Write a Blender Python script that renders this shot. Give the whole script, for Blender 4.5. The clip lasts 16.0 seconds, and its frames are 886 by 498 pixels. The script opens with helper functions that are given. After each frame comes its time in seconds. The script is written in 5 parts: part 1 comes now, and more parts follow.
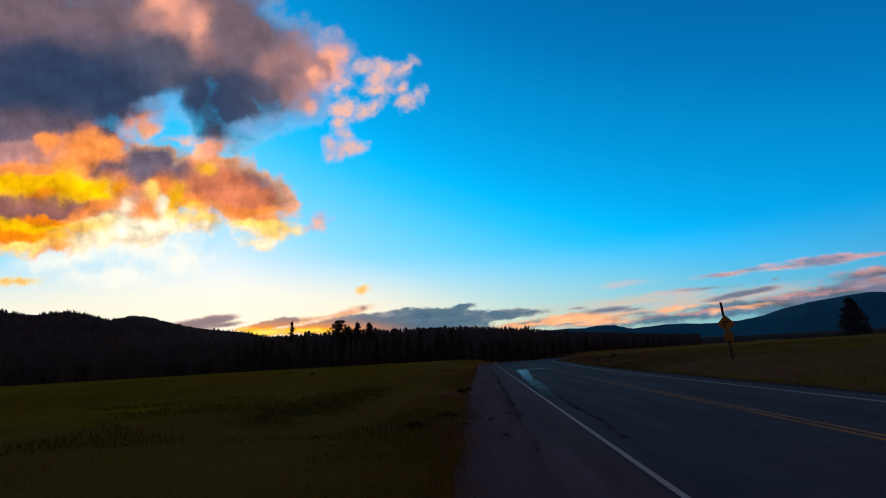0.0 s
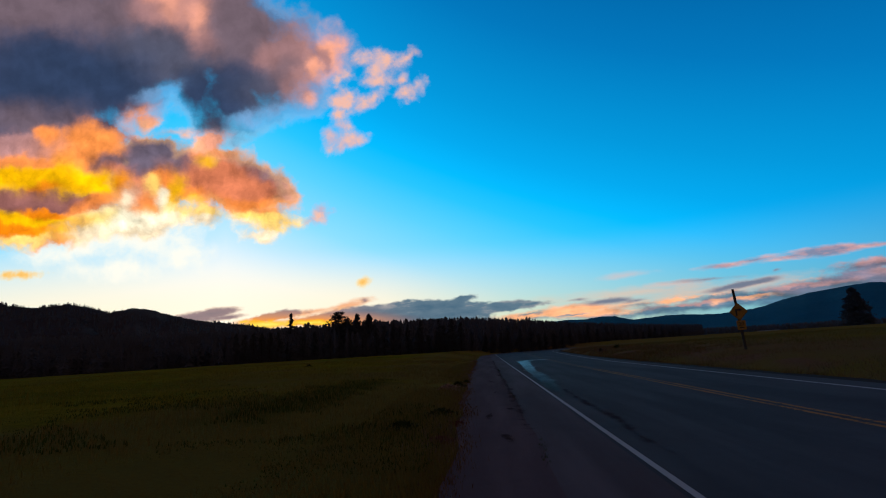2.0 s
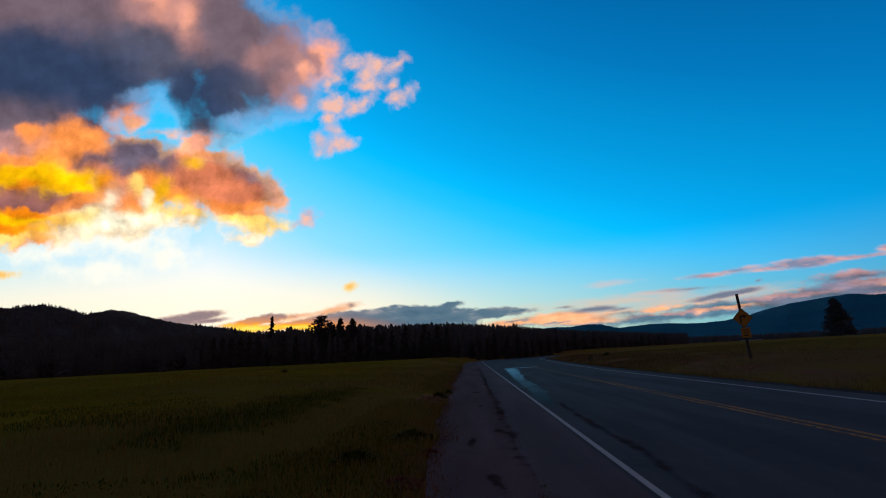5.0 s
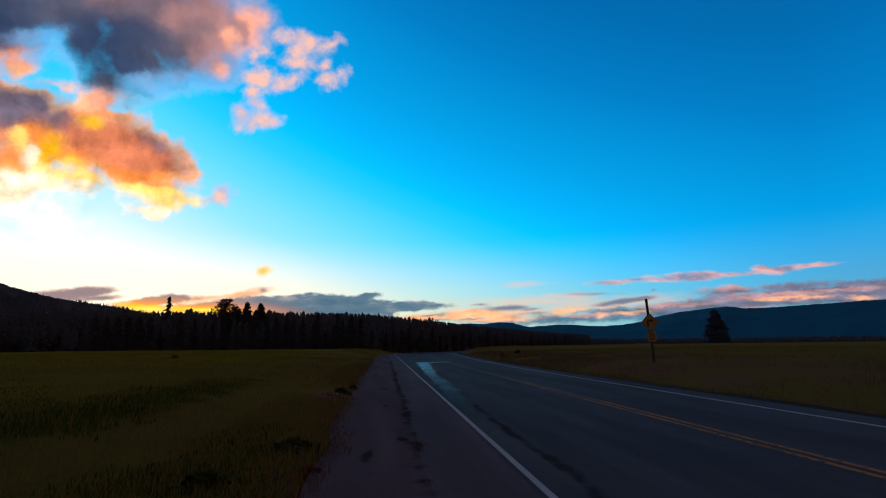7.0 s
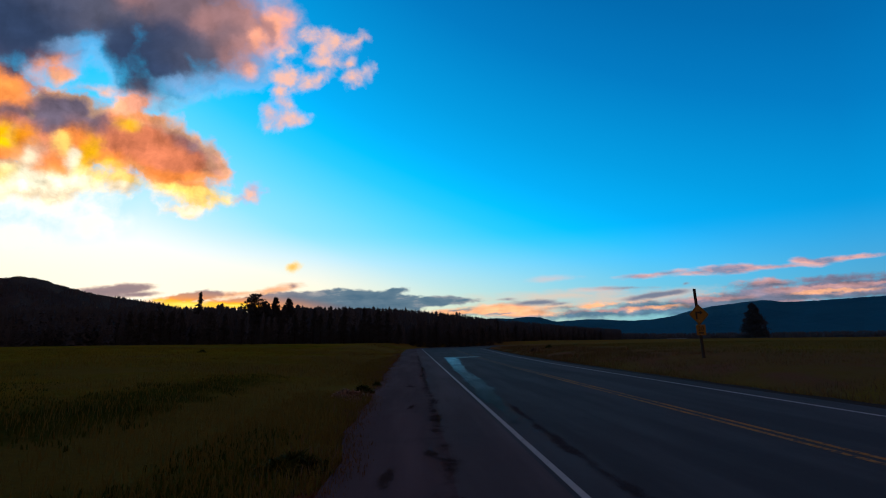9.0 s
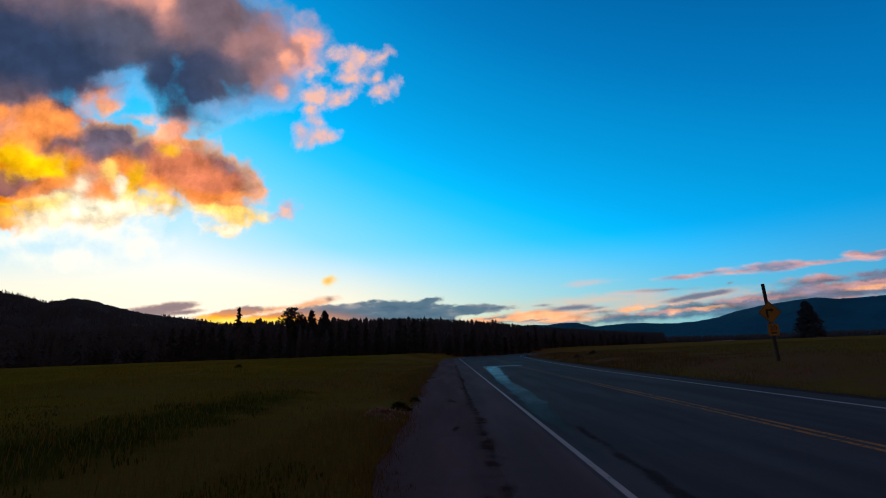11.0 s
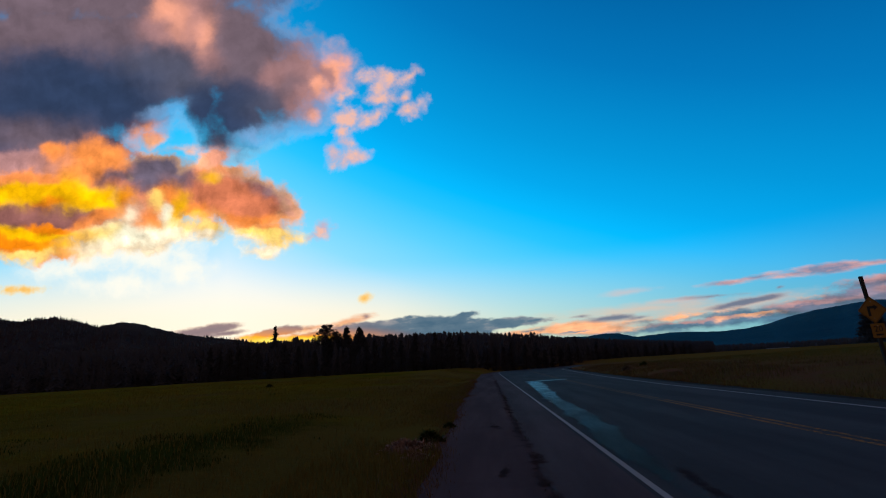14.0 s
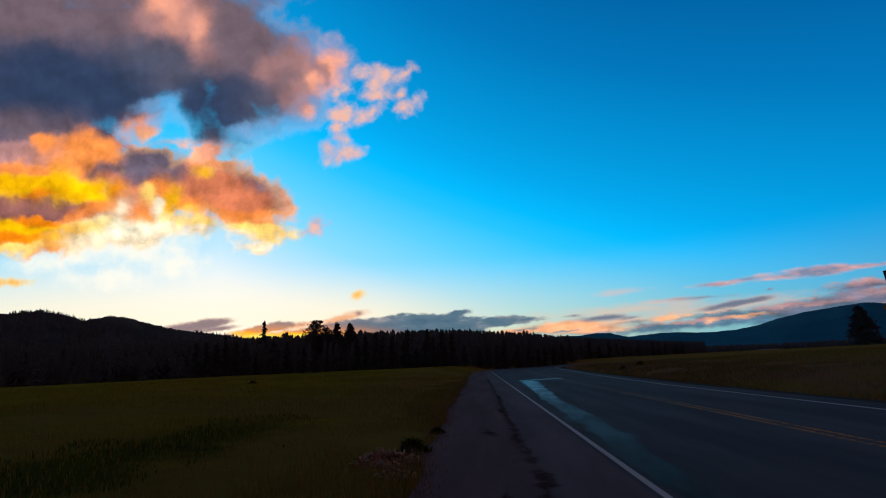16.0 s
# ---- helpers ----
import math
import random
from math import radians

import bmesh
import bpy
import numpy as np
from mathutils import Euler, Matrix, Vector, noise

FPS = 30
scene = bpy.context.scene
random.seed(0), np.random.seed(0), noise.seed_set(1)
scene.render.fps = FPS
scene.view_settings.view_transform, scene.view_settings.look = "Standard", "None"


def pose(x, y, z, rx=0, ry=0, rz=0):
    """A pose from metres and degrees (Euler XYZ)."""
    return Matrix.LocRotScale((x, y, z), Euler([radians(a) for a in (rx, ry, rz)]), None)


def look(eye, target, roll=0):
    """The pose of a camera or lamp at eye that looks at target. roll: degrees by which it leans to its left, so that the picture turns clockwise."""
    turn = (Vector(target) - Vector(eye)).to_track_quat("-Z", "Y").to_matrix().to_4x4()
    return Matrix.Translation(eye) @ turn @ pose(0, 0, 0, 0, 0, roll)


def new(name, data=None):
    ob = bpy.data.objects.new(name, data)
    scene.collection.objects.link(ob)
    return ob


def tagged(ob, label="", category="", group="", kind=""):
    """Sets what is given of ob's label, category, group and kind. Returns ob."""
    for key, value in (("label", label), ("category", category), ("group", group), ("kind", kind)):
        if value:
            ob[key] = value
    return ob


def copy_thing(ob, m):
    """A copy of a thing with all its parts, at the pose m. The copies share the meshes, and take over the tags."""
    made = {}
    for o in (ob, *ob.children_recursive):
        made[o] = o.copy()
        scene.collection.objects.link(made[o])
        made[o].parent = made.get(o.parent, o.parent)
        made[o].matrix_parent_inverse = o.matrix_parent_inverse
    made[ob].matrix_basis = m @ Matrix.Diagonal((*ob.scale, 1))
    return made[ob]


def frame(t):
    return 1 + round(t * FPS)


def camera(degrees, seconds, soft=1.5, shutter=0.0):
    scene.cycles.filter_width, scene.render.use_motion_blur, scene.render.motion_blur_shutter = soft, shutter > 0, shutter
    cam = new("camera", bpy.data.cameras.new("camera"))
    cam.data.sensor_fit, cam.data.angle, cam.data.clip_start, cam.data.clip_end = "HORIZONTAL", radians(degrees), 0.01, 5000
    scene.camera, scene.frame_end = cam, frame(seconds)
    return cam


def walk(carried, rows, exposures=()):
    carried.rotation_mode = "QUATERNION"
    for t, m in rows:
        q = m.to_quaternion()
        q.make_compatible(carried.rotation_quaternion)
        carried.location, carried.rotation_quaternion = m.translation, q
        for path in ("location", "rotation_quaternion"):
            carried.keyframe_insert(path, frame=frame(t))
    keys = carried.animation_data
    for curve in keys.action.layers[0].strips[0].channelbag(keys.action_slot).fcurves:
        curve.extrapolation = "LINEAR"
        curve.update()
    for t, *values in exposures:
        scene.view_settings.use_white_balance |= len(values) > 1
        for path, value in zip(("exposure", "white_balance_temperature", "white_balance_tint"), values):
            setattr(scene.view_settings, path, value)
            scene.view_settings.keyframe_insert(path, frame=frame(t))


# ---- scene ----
# ---- camera and walk ----
cam = camera(85.84, 16.0, soft=1.1)


def stride(t, x, y, z, yaw, pitch, roll):
    """A row of the walk: eye in metres; heading to the left of +y, tilt up and lean, in degrees."""
    a, b = radians(yaw), radians(pitch)
    ahead = Vector((-math.sin(a) * math.cos(b), math.cos(a) * math.cos(b), math.sin(b)))
    return t, look((x, y, z), Vector((x, y, z)) + 10 * ahead, roll)


PATH = [
    (0.0, -0.02, -0.00, 1.47, 4.67, 12.99, -3.37),
    (0.5, 0.00, 0.37, 1.43, 6.25, 12.46, -3.65),
    (1.0, -0.01, 0.74, 1.46, 5.29, 12.51, -4.26),
    (1.5, -0.00, 1.11, 1.43, 4.33, 12.02, -3.90),
    (2.0, 0.04, 1.48, 1.42, 4.84, 12.03, -3.56),
    (2.5, 0.05, 1.86, 1.43, 3.27, 12.86, -3.33),
    (3.0, 0.02, 2.23, 1.50, 3.34, 12.45, -3.33),
    (3.5, -0.04, 2.61, 1.41, 4.22, 12.67, -3.37),
    (6.0, 0.17, 4.51, 1.41, 0.04, 12.50, -1.58),
    (6.5, 0.19, 4.89, 1.44, -5.67, 11.96, -0.59),
    (7.0, 0.20, 5.27, 1.43, -6.24, 11.52, -0.65),
    (7.5, 0.18, 5.65, 1.39, -5.48, 11.12, -0.58),
    (8.0, 0.22, 6.04, 1.36, -5.76, 10.45, -0.56),
    (8.5, 0.25, 6.43, 1.39, -4.46, 10.72, -0.54),
    (11.0, 0.11, 8.37, 1.41, 0.91, 12.08, -2.11),
    (11.5, 0.11, 8.77, 1.40, 2.28, 14.74, -2.56),
    (12.0, 0.08, 9.16, 1.40, 2.66, 15.71, -2.64),
    (12.5, 0.07, 9.56, 1.41, 4.14, 14.79, -2.64),
    (13.0, 0.01, 9.95, 1.38, 4.81, 14.53, -3.04),
    (13.5, 0.06, 10.35, 1.39, 3.43, 13.99, -2.96),
    (14.0, 0.04, 10.75, 1.40, 4.96, 13.98, -3.37),
    (14.5, -0.03, 11.14, 1.36, 5.32, 14.40, -3.06),
    (15.0, 0.02, 11.55, 1.38, 4.41, 14.61, -3.06),
    (15.5, -0.05, 11.95, 1.36, 5.31, 13.89, -2.76),
    (16.0, -0.03, 12.35, 1.37, 4.19, 13.69, -2.78),
]
EXPOSURES = [(0.0, 0.10), (3.5, 0.10), (6.0, 0.18), (7.0, 0.27), (8.5, 0.22), (11.0, 0.15), (12.0, 0.05), (13.5, 0.08), (16.0, 0.08)]
walk(cam, [stride(*row) for row in PATH], EXPOSURES)

# ---- world: sunset sky with clouds ----
SUN_AZ, SUN_EL = -30.0, 0.6      # degrees; azimuth clockwise from +y


def srgb(r, g, b):
    return tuple((c / 255 / 12.92 if c < 11 else ((c / 255 + 0.055) / 1.055) ** 2.4) for c in (r, g, b)) + (1.0,)


class Nodes:
    """Short ways to lay nodes in a tree."""

    def __init__(self, tree):
        self.tree = tree
        tree.nodes.clear()

    def node(self, kind, **settings):
        n = self.tree.nodes.new(kind)
        for key, value in settings.items():
            setattr(n, key, value)
        return n

    def put(self, socket, value):
        if isinstance(value, bpy.types.NodeSocket):
            self.tree.links.new(value, socket)
        elif value is not None:
            socket.default_value = value

    def math(self, op, a, b=None, c=None, clamp=False):
        n = self.node("ShaderNodeMath", operation=op, use_clamp=clamp)
        for s, v in zip(n.inputs, (a, b, c)):
            self.put(s, v)
        return n.outputs[0]

    def vec(self, op, a, b=None, scale=None):
        n = self.node("ShaderNodeVectorMath", operation=op)
        self.put(n.inputs[0], a)
        self.put(n.inputs[1], b)
        self.put(n.inputs[3], scale)
        return n.outputs[1 if op in ("DOT_PRODUCT", "LENGTH", "DISTANCE") else 0]

    def xyz(self, x=0.0, y=0.0, z=0.0):
        n = self.node("ShaderNodeCombineXYZ")
        for s, v in zip(n.inputs, (x, y, z)):
            self.put(s, v)
        return n.outputs[0]

    def split(self, v):
        n = self.node("ShaderNodeSeparateXYZ")
        self.put(n.inputs[0], v)
        return n.outputs

    def noise(self, v, scale, detail=4.0, rough=0.55, distort=0.0, color=False):
        n = self.node("ShaderNodeTexNoise")
        for key, value in (("Vector", v), ("Scale", scale), ("Detail", detail), ("Roughness", rough), ("Distortion", distort)):
            self.put(n.inputs[key], value)
        return n.outputs["Color" if color else "Fac"]

    def voronoi(self, v, scale, out="Distance", feature="F1"):
        n = self.node("ShaderNodeTexVoronoi", feature=feature)
        self.put(n.inputs["Vector"], v)
        self.put(n.inputs[3], scale)
        return n.outputs[out]

    def step(self, x, a, b, lo=0.0, hi=1.0):
        n = self.node("ShaderNodeMapRange", interpolation_type="SMOOTHSTEP")
        for s, v in zip(n.inputs, (x, a, b, lo, hi)):
            self.put(s, v)
        return n.outputs[0]

    def ramp(self, x, stops, smooth="LINEAR"):
        n = self.node("ShaderNodeValToRGB")
        n.color_ramp.interpolation = smooth
        el = n.color_ramp.elements
        while len(el) < len(stops):
            el.new(0.5)
        for e, (at, colour) in zip(el, stops):
            e.position, e.color = at, colour
        self.put(n.inputs[0], x)
        return n.outputs[0]

    def mix(self, f, a, b, how="MIX"):
        n = self.node("ShaderNodeMix", data_type="RGBA", blend_type=how)
        self.put(n.inputs[0], f)
        self.put(n.inputs[6], a)
        self.put(n.inputs[7], b)
        return n.outputs[2]

    def chained(self, last, p):
        """p again, but worked out after last, which keeps the tree small at draw time."""
        n = self.node("ShaderNodeVectorMath", operation="MULTIPLY_ADD")
        self.put(n.inputs[0], last)
        n.inputs[1].default_value = (1e-9, 1e-9, 1e-9)
        self.put(n.inputs[2], p)
        return n.outputs[0]

    def oval(self, p, x, y, a, b, tilt):
        """p in the frame of an ellipse, in which its rim has the length 1."""
        m = self.node("ShaderNodeMapping", vector_type="TEXTURE")
        self.put(m.inputs["Vector"], p)
        m.inputs["Location"].default_value = (x / 100, y / 100, 0)
        m.inputs["Rotation"].default_value = (0, 0, radians(tilt))
        m.inputs["Scale"].default_value = (a / 100, b / 100, 1)
        return m.outputs[0]

    def grouped(self, name, p, fill):
        """A node group of its own with a vector in and a value out, laid by fill."""
        g = bpy.data.node_groups.new(name, "ShaderNodeTree")
        g.interface.new_socket("place", in_out="INPUT", socket_type="NodeSocketVector")
        g.interface.new_socket("value", in_out="OUTPUT", socket_type="NodeSocketFloat")
        inner = Nodes(g)
        value = fill(inner, inner.node("NodeGroupInput").outputs[0])
        inner.put(inner.node("NodeGroupOutput").inputs[0], value)
        n = self.node("ShaderNodeGroup")
        n.node_tree = g
        self.put(n.inputs[0], p)
        return n.outputs[0]

    def blobs(self, p, rows, blend=0.025):
        """Depth inside a union of soft ellipses: rows of centre, half axes and tilt, in hundredths of the chart and degrees."""
        def fill(g, q):
            depth = None
            for x, y, a, b, tilt in rows:
                r = min(a, b) / 100
                at = g.oval(q if depth is None else g.chained(depth, q), x, y, a, b, tilt)
                d = g.math("MULTIPLY_ADD", g.vec("LENGTH", at), -r, r)
                depth = d if depth is None else g.math("SMOOTH_MAX", depth, d, blend)
            return depth
        return self.grouped("ellipses", p, fill)

    def nearness(self, p, rows):
        """How near a place lies to any of the ellipses; small ones weigh more."""
        def fill(g, q):
            total = None
            for x, y, a, b, tilt in rows:
                at = g.oval(q if total is None else g.chained(total, q), x, y, a, b, tilt)
                w = g.math("EXPONENT", g.math("MULTIPLY_ADD", g.vec("DOT_PRODUCT", at, at), -1.15, 0.9 * math.log(7 / math.sqrt(a * b))))
                total = w if total is None else g.math("ADD", total, w)
            return total
        return self.grouped("tone", p, fill)


world = bpy.data.worlds.new("dusk_sky")
scene.world = world
world.use_nodes = True
world.cycles.sampling_method, world.cycles.sample_map_resolution = "MANUAL", 512
W = Nodes(world.node_tree)
way = W.vec("NORMALIZE", W.node("ShaderNodeTexCoord").outputs["Generated"])
wx, wy, wz = W.split(way)
el = W.math("MULTIPLY", W.math("ARCSINE", wz), 180 / math.pi)
az = W.math("MULTIPLY", W.math("ARCTAN2", wx, wy), 180 / math.pi)

# clear sky: colour by height and by distance from the sunset, warmer along the horizon
off = W.math("ABSOLUTE", W.math("SUBTRACT", az, SUN_AZ))
off = W.math("MINIMUM", off, W.math("SUBTRACT", 360.0, off))
reach = W.math("MULTIPLY_ADD", W.math("MINIMUM", off, 75.0), 0.38, W.math("MAXIMUM", el, 0.0))
SPAN = 80.0
clear_ramp = [(6, srgb(252, 248, 236)), (10.5, srgb(232, 242, 246)), (14, srgb(192, 230, 250)), (18.5, srgb(138, 218, 253)), (24, srgb(88, 205, 252)),
              (28, srgb(38, 193, 252)), (31, srgb(0, 184, 252)), (35, srgb(0, 165, 234)), (40, srgb(0, 148, 215)), (45, srgb(0, 133, 200)),
              (50, srgb(0, 116, 184)), (57, srgb(0, 100, 165)), (66, srgb(4, 86, 145)), (80, srgb(22, 72, 116))]
clear = W.ramp(W.math("DIVIDE", reach, SPAN), [(a / SPAN, c) for a, c in clear_ramp])
brim = W.ramp(W.math("DIVIDE", off, 90.0), [(0.0, srgb(255, 247, 224)), (0.20, srgb(252, 240, 208)), (0.40, srgb(208, 216, 176)), (0.62, srgb(136, 184, 182)),
                                            (0.8, srgb(104, 158, 168)), (1.0, srgb(96, 116, 128))])
clear = W.mix(W.math("MULTIPLY", W.step(el, 13.0, W.step(off, 40.0, 10.0, 0.0, 5.0)), 0.92), clear, brim)
# dull mauve cloud cover added unseen overhead and to the east, warming the light
cap = W.math("MAXIMUM", W.step(off, 82.0, 118.0), W.step(el, 46.0, 62.0))
lid = W.noise(W.vec("MULTIPLY", way, (1, 1, 1.6)), 3.5, 5.0, 0.55)
clear = W.mix(W.math("MULTIPLY", cap, 0.96), clear, W.ramp(lid, [(0.3, srgb(84, 69, 68)), (0.7, srgb(128, 102, 92))]))

# chart of the western sky: a tangent plane, one unit wide at 45 degrees
CH_AZ, CH_EL = radians(-4.64), radians(13.2)
ahead = Vector((math.sin(CH_AZ) * math.cos(CH_EL), math.cos(CH_AZ) * math.cos(CH_EL), math.sin(CH_EL)))
right = Vector((math.cos(CH_AZ), -math.sin(CH_AZ), 0))
above = right.cross(ahead)
depth = W.math("MAXIMUM", W.vec("DOT_PRODUCT", way, tuple(ahead)), 0.12)
cu = W.math("DIVIDE", W.vec("DOT_PRODUCT", way, tuple(right)), depth)
cv = W.math("DIVIDE", W.vec("DOT_PRODUCT", way, tuple(above)), depth)
chart = W.xyz(cu, cv, 0.0)

swirl = W.vec("SUBTRACT", W.noise(chart, 5.0, 3.0, 0.5, color=True), (0.5, 0.5, 0.5))
curl = W.vec("SUBTRACT", W.noise(chart, 19.0, 5.0, 0.6, color=True), (0.5, 0.5, 0.5))
bent = W.vec("ADD", chart, W.vec("ADD", W.vec("SCALE", swirl, scale=0.035), W.vec("SCALE", curl, scale=0.034)))
bent = W.vec("MULTIPLY", bent, (1, 1, 0))
fluff = W.noise(bent, 17.0, 6.0, 0.56)
fine = W.noise(chart, 48.0, 5.0, 0.6)
sunward = W.vec("ADD", bent, (-0.012, -0.016, 0))
relief = W.math("SUBTRACT", fluff, W.noise(sunward, 17.0, 6.0, 0.56))      # above 0 on the side that faces the sun

# rows of centre, half axes and tilt on the chart
DARK_CLOUD = [
    (-83.4, 43.4, 32.6, 16.1, -3), (-52.3, 47.9, 19, 12.4, -3), (-38.5, 39.4, 13, 8.5, -28), (-41.6, 32.5, 7.3, 6.2, -3), (-45.8, 28.3, 3.6, 6.4, 7),
    (-49.5, 35.3, 5.4, 4.7, -23), (-29.6, 39.5, 8.3, 6.9, -33), (-22.1, 40.2, 3.8, 4.5, -3), (-31.9, 31.3, 7.1, 2.8, 7), (-72.6, 64.5, 46.8, 11.8, -3),
    (-35.5, 46.9, 6.9, 5, -33), (-86.7, 28, 22.5, 8.3, -3), (-112.1, 39.6, 23.7, 20.1, -3), (-27.1, 31.6, 3.1, 2.6, 7), (-62.7, 33.1, 7.1, 3.8, 12),
    (-39.1, 30.5, 6.2, 3.1, -3)]
LIT_CLOUD = [
    (-41.8, 14.1, 10.9, 6.2, -19), (-36.9, 6.9, 7.4, 2.6, -8), (-51.8, 16.5, 7.4, 6.5, -3), (-61.4, 14.7, 9.5, 7.4, -3), (-59.8, 21.7, 7.8, 4.3, -8),
    (-74, 21.9, 10.1, 8.3, -3), (-85.1, 15.5, 19, 9.5, -3), (-80, 6.4, 5.5, 3.1, -3), (-90.3, 8.6, 11.9, 4.3, -3), (-67.1, 8.5, 11.9, 4.3, 1),
    (-47.1, 23.2, 4, 2.2, 32), (-45, 20.5, 5.7, 2.1, -3), (-38.9, 3.5, 3.1, 1.3, -8), (-53.5, 8.3, 8.3, 2.1, -7), (-106.4, 16.7, 16.6, 10.7, -3),
    (-32.8, 13, 2.1, 4, 12)]
VEIL = [
    (-55.2, 0.4, 5.2, 1.8, -11), (-65.5, 5.4, 11.9, 4, -3), (-76.4, 3.3, 8.3, 2.4, -3), (-70.7, -1.8, 7.1, 1.1, 1), (-82.4, 2, 3.6, 1.1, -3),
    (-61, 2.8, 4.7, 1.7, -3)]
PUFFS = [
    (-60.8, 28.7, 2.5, 2, 22), (-55.7, 26.1, 2.8, 0.5, 1), (-52.9, 25.5, 0.9, 0.6, -3), (-73.7, 26.7, 2, 2.6, -23), (-81.1, 27.1, 1.9, 1.5, -3)]
SCRAPS = [
    (-11.6, 36.9, 1.8, 3.4, -10), (-14.3, 39.1, 1.7, 1, -4), (-6.6, 37.6, 2.3, 1.3, 21), (-11.6, 34.3, 2.6, 1.5, 16), (-9.7, 38.5, 1.9, 1.4, -20),
    (-5.7, 31, 2, 1.1, -10), (-3, 32.4, 1, 1.4, -21), (-7, 34, 1, 0.9, 6), (-19, 30, 3.3, 2, 0), (-14.7, 29.1, 2.8, 1.1, 25),
    (-12.4, 30.8, 1.8, 1, 30), (-20.4, 26.8, 1.6, 1.6, 5), (-18.8, 22.5, 3.4, 1.7, 10), (-22.2, 22.5, 1.5, 1.8, 4), (-19.9, 25.2, 1.8, 1.2, 5),
    (-25.1, 7.7, 1.4, 1.8, -24), (-26.5, 6.1, 1.5, 0.7, 24), (-19.6, 34.7, 1.9, 1, 6)]
# tones of the clouds: where each prevails
MAUVE = [
    (-82.7, 55, 17.8, 5.7, -3), (-65.1, 51.6, 9.5, 5, -3), (-39.4, 44.2, 7.3, 5.3, -23), (-34.5, 47.5, 7.1, 3.8, -33), (-30.9, 38.4, 4.3, 4.7, -3),
    (-108.9, 53.6, 17.8, 9.5, -3), (-38.9, 52.5, 7.1, 3.5, -3), (-84.1, 31.4, 9.5, 2.6, -3), (-44, 46.2, 4.7, 4.7, -3)]
SLATE = [
    (-81.3, 39, 15.4, 5.4, -3), (-66.9, 41.1, 8.3, 5.9, -3), (-103.9, 37.9, 16.6, 8.3, -3), (-73.3, 33.2, 10.7, 3.1, -3), (-45.6, 30.3, 3.6, 4, -3),
    (-41.2, 34.8, 6.2, 4.3, -3), (-83.4, 43.8, 10.7, 3.5, -3), (-49.5, 35.3, 4, 2.8, -3)]
STEEL = [
    (-52.6, 41.4, 7.1, 5, -3), (-35.9, 33.7, 5.5, 2.8, -3), (-59.6, 44.8, 7.1, 3.5, -3), (-46.5, 26, 1.7, 2.1, -3)]
MIST = [
    (-55.7, 29.8, 3.1, 1.7, -3), (-56.7, 34.2, 3.6, 1.1, 12), (-31.4, 29.4, 5.5, 1.7, 5), (-24.9, 28.5, 2.6, 2.4, -3), (-38, 27.9, 4.7, 1.1, -3)]
SALMON = [
    (-21.5, 43, 2.1, 1.7, -3), (-19.3, 39.8, 1.5, 2.1, -3), (-24.9, 36.8, 1.2, 1.4, -3), (-53.4, 52.5, 2.8, 2.8, -3), (-48.4, 49.1, 1.8, 3.1, -13),
    (-56.6, 54.8, 2.1, 1.7, -3), (-26.2, 31, 1.4, 1.2, -3), (-22, 34.7, 1.4, 0.9, -3), (-47.6, 23.7, 2.8, 1.5, 32), (-52.9, 25.5, 1.4, 0.9, -3),
    (-31.9, 12.1, 1.4, 1.7, -3),
    (-47.6, 23.7, 2.1, 1.2, 32), (-48.8, 22.3, 1.7, 0.9, -3)]
ROSE = [
    (-24.7, 40.6, 2.6, 2.8, -3), (-26.4, 34.5, 2.4, 1.9, -3), (-50.9, 51.4, 4.7, 4, -3), (-47.7, 44.7, 2.8, 2.8, -3), (-28.9, 42.4, 3.6, 3.5, -3),
    (-33.7, 40.3, 2.6, 2.6, -3), (-28.8, 34.1, 2.8, 2.8, -3), (-57.9, 51.8, 3.6, 2.8, -3), (-86.9, 24.5, 7.1, 1.9, -3), (-42.1, 20, 4.7, 1.2, -8)]
ORANGE = [
    (-60.8, 28.5, 2.8, 2.4, -3), (-73.8, 26.4, 2.1, 2.1, -3), (-81.1, 27.1, 1.7, 1.4, -3), (-76.4, 22.7, 6.5, 2.1, -3), (-70.4, 23.5, 3.3, 1.7, -3),
    (-84.7, 21.6, 5.9, 0.9, -3), (-88.3, 22.5, 3.6, 0.9, -3), (-45.6, 20.6, 4.5, 1.1, -3)]
GOLD = [
    (-87.3, 18.6, 7.1, 1.5, -9), (-74.4, 15.4, 6.2, 1.3, 1), (-79, 18.9, 2.4, 2.8, -3), (-48.5, 19.2, 1.8, 1.1, -3), (-55.3, 13.5, 1.5, 2.6, -3),
    (-87.9, 9.9, 6.4, 1.1, -11), (-77.3, 8.1, 5.5, 1.3, 9), (-69.6, 16.9, 3.1, 1.7, -3), (-90.9, 18.2, 4.7, 1.7, -3), (-102.8, 17.7, 7.1, 2.4, -3),
    (-53.3, 11, 2.8, 0.9, -3)]
BLAZE = [
    (-80.5, 4.5, 2.8, 1.3, -3), (-86.8, 7.7, 4.7, 0.9, -3), (-82.7, 15.9, 3.1, 0.9, -3), (-91.6, 7.5, 4.7, 0.9, -3), (-83.6, 10.9, 3.6, 0.7, -13),
    (-103.3, 9.4, 8.3, 1.7, -3), (-66.7, 15.6, 1.7, 2.6, -3)]
PLUM = [
    (-87.6, 14.7, 8.3, 1.5, -7), (-78.2, 12.9, 5, 1.2, -9), (-92.4, 13.8, 4.7, 1.4, -3), (-104.2, 14, 8.3, 1.9, -3)]
